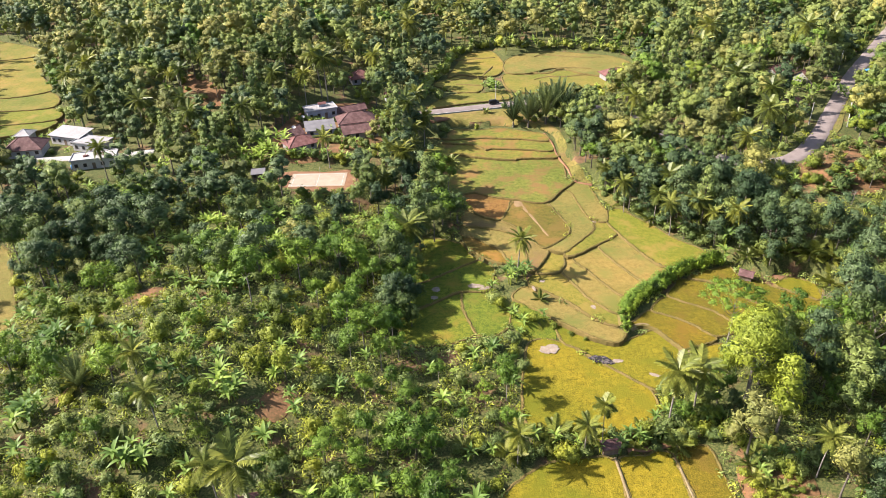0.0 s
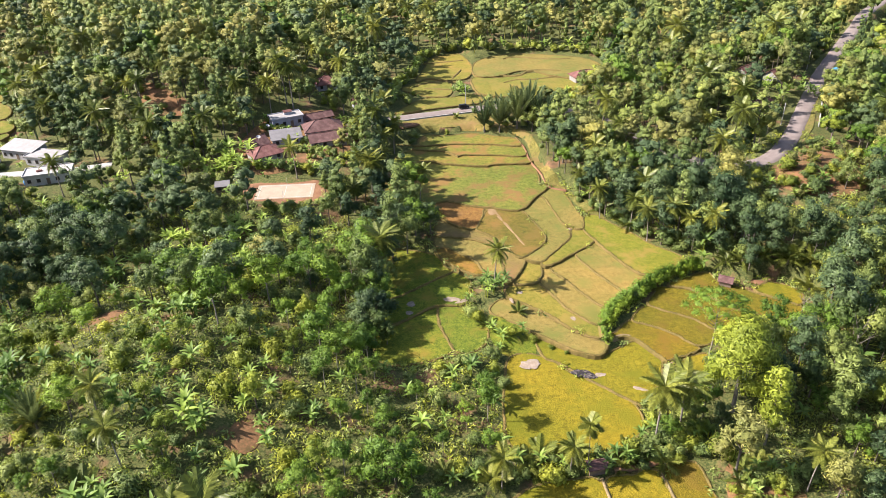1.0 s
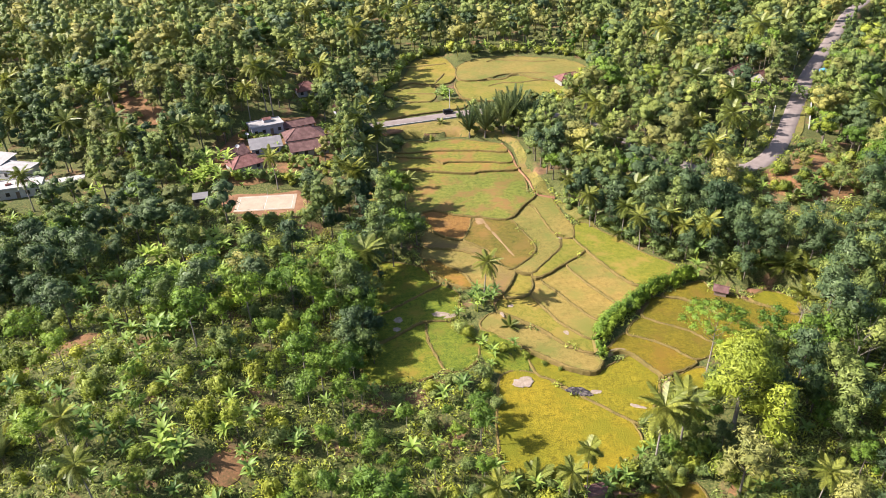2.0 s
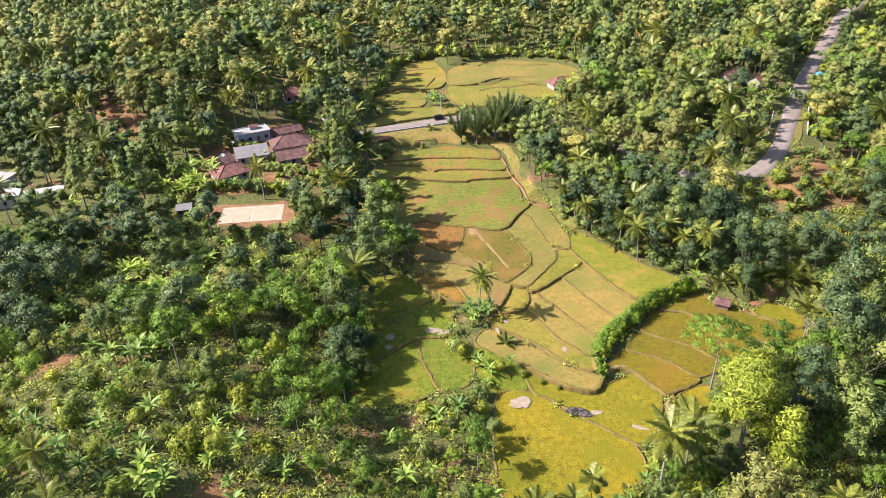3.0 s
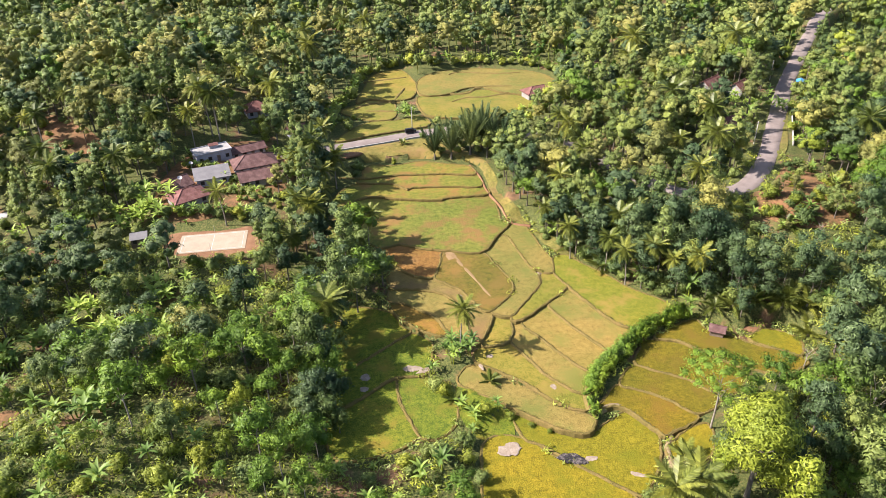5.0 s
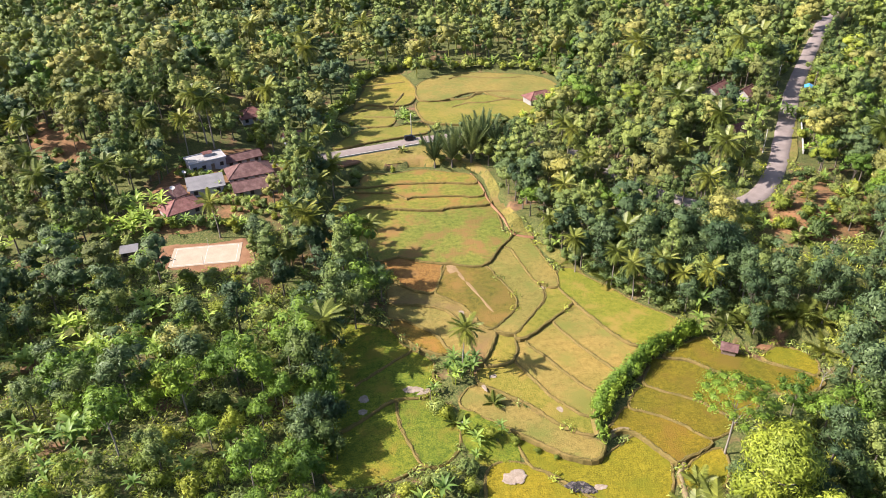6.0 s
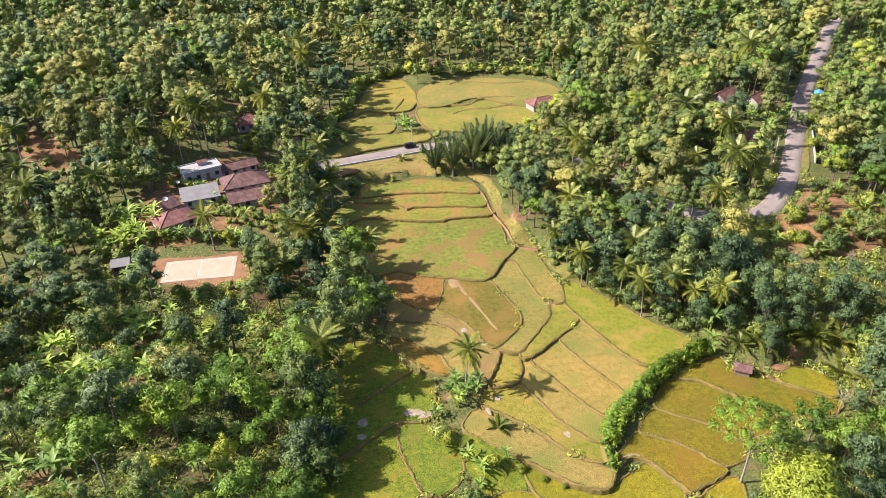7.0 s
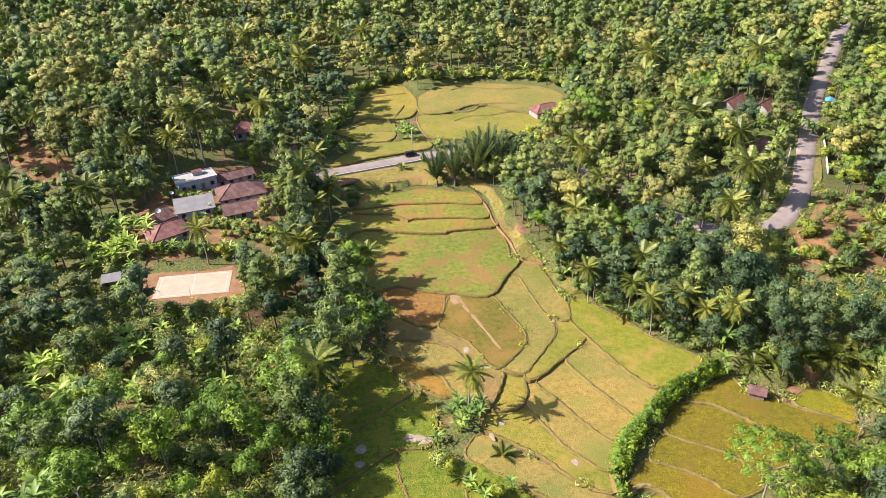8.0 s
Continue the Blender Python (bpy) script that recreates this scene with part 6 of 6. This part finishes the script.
gx, gy, gz, tallest = scatter(66, 300, 4.8)
roomy = clear_of(gx, gy, 4.0)
for x, y, z, top, room in zip(gx, gy, gz, tallest, roomy):
    chances = dict(mixture(x, y))
    clump = noise.noise((x / 28, y / 28, 3.0))
    for name in chances:
        if name in ("deep", "broad", "tall"):
            chances[name] *= max(0.2, 1 + 2.2 * clump)
        elif name in ("banana", "grey", "lime", "fresh"):
            chances[name] *= max(0.2, 1 - 2.2 * clump)
    kind = list(chances)[int(rng.choice(len(chances), p=np.array(list(chances.values())) / sum(chances.values())))]
    if HEIGHT[kind] > 5 and ((y < 118 and x < 12) or (y < 150 and x < -22)) and rng.uniform() < 0.8:     # low mixed garden on the slope
        low = 0.45 + 0.25 * rng.uniform()
    else:
        low = 1.0
    if -68 < x < -46 and 199 < y < 218:     # the court stands in the sun
        kind = str(rng.choice(["bush", "banana", "weed"]))
    if 49 < x < 74 and y < 106:     # only shrubs on the earthy corner beyond the golden plots
        if rng.uniform() < 0.35:
            continue
        kind = str(rng.choice(["bush", "weed", "banana", "young"]))
    s = rng.uniform(0.75, 1.2) if kind == "banana" else (0.65 + 0.75 * rng.uniform() ** 1.4) * low
    if x > 50 and y > 165 and HEIGHT[kind] > 5:     # the eastern wood is taller and more uneven
        if rng.uniform() < 0.22:
            continue
        s = 0.75 + 0.75 * rng.uniform() ** 1.5
    # too tall for the camera's view, or crowding open ground: a low plant instead
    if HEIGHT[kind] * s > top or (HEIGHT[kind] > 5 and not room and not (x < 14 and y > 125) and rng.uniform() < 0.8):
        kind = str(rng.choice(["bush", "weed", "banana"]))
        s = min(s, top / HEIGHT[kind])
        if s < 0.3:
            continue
    plant(kind, float(x), float(y), float(s), float(z))

# one thing for each plant up to 280 of a kind, the lowest in the valley first; those beyond join the far woods
FAR = {}
for kind, spec in TREES.items():
    mine = sorted((p for p in PLANTED if p[0] == kind), key=lambda p: p[3])
    for k, (_, v, x, y, z, s, turn) in enumerate(mine):
        if k >= 280:
            FAR.setdefault(kind, []).append((v, x, y, z, s, turn))
            continue
        thing = tagged(new(spec["name"]), spec["label"], spec["category"], spec["group"])
        thing.matrix_basis = pose(x, y, z - 0.1, 0, 0, turn) @ Matrix.Scale(s, 4)
        crown, trunk, light, *fronds = spec["meshes"][v]
        if fronds and fronds[0] and y < 113:     # in the nearest palms every frond is a piece of its own
            for leaf in fronds[0]:
                shared("frond", leaf, thing)
        else:
            shared("crown", light if light and y > 190 else crown, thing)
        shared("stem" if kind in ("banana", "bush", "weed") else "trunk", trunk, thing)

gx, gy, gz, tallest = scatter(300, 478, 7.2)
for x, y, z, top in zip(gx, gy, gz, tallest):
    kind = str(rng.choice(["deep", "broad", "tall", "grey", "fresh", "coco", "lime"], p=[0.17, 0.22, 0.25, 0.27, 0.05, 0.03, 0.01]))
    s = 0.6 + 1.15 * rng.uniform() ** 1.8
    # taller than the camera's view allows: a bush takes its place
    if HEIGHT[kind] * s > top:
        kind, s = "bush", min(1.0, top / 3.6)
    FAR.setdefault(kind, []).append((int(rng.integers(3)), float(x), float(y), float(z), float(s), rng.uniform(0, 360)))


def far_woods():
    """The woods in the distance: one sheet of crowns for each sort of tree."""
    for kind, mine in FAR.items():
        spec = TREES[kind]
        simple = {}
        for v in range(len(spec["meshes"])):
            if kind in ("coco", "banana", "young"):
                me = spec["meshes"][v][0]
                simple[v] = (np.array([tuple(q.co) for q in me.vertices]), [tuple(q.vertices) for q in me.polygons], 0, np.array([tuple(q.normal) for q in me.vertices]))
            else:
                r = np.random.default_rng(v + 40)
                maker = {"tall": tall, "slender": slender, "bush": bushy, "weed": bushy}.get(kind, broad)
                blobs, count, size, *_ = maker(r)
                a, b = leaf_cloud(r, blobs, int(count * 0.30), size * 1.05, True, -0.1, 3, (0.64, 1.0))
                normals = crown_normals(r, a, blobs)
                h = max(q[2] for q in a)
                ta, tb = tube([(0, 0, -0.5), (0, 0, h * 0.7)], [0.2, 0.1], 4)
                lumps = 20 * len(blobs)
                a, b = joined([(ta, tb), (a, b)])
                stem = np.array([tuple(q) for q in ta]) * (1, 1, 0)
                normals = np.concatenate([stem / np.maximum(np.linalg.norm(stem, axis=1), 1e-6)[:, None], normals])
                simple[v] = (np.array([tuple(q) for q in a]), b, lumps, normals)
        verts, faces, inner, around, base = [], [], [], [], 0
        for v, x, y, z, s, turn in mine:
            a, b, lumps, nrm = simple[v % len(simple)]
            inner += [0] * (len(b) - lumps) + [1] * lumps
            c, d = math.cos(radians(turn)) * s, math.sin(radians(turn)) * s
            w = np.stack([a[:, 0] * c - a[:, 1] * d + x, a[:, 0] * d + a[:, 1] * c + y, a[:, 2] * s + z], 1)
            verts.append(w)
            around.append(np.stack([(nrm[:, 0] * c - nrm[:, 1] * d) / s, (nrm[:, 0] * d + nrm[:, 1] * c) / s, nrm[:, 2]], 1))
            faces.extend(tuple(i + base for i in f) for f in b)
            base += len(a)
        me = mesh_of("woods", np.concatenate(verts).tolist(), faces, LEAF[spec["leaf"]], True)
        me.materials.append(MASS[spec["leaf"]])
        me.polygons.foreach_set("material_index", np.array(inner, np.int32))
        me.normals_split_custom_set_from_vertices(np.concatenate(around).tolist())
        me.update()
        ob = new("woods", me)
        tagged(ob, "dense woods of " + spec["group"] + " on the hillside", "woods", kind="stuff")


far_woods()


def undergrowth():
    """Low weeds and seedlings that cover the ground between the trees."""
    gx, gy = np.meshgrid(np.arange(-130, 130, 2.0), np.arange(66, 215, 2.0))
    gx, gy = (gx + rng.uniform(-1.2, 1.2, gx.shape)).ravel(), (gy + rng.uniform(-1.2, 1.2, gy.shape)).ravel()
    keep = (gx > -(0.6 * gy + 35)) & (gx < 0.70 * gy + 30) & (rng.uniform(size=gx.shape) < 0.85)
    gx, gy = gx[keep], gy[keep]
    keep = clear_of(gx, gy, 0.3)
    gx, gy = gx[keep], gy[keep]
    gz = ground_at(gx, gy)
    for leaf, share in (("weed", 0), ("broad", 1)):
        mine = np.arange(len(gx)) % 2 == share
        verts, faces, base = [], [], 0
        for x, y, z in zip(gx[mine], gy[mine], gz[mine]):
            a, b = leaf_cloud(rng, [((x, y, z + 0.25), (1.25, 1.25, 0.8))], 24, 0.42, False, -0.1, 3)
            verts += a
            faces += [[i + base for i in f] for f in b]
            base += len(a)
        tagged(new("undergrowth", mesh_of("undergrowth", verts, faces, LEAF[leaf])), "low green weeds and seedlings between the trees", "undergrowth", kind="stuff")


undergrowth()
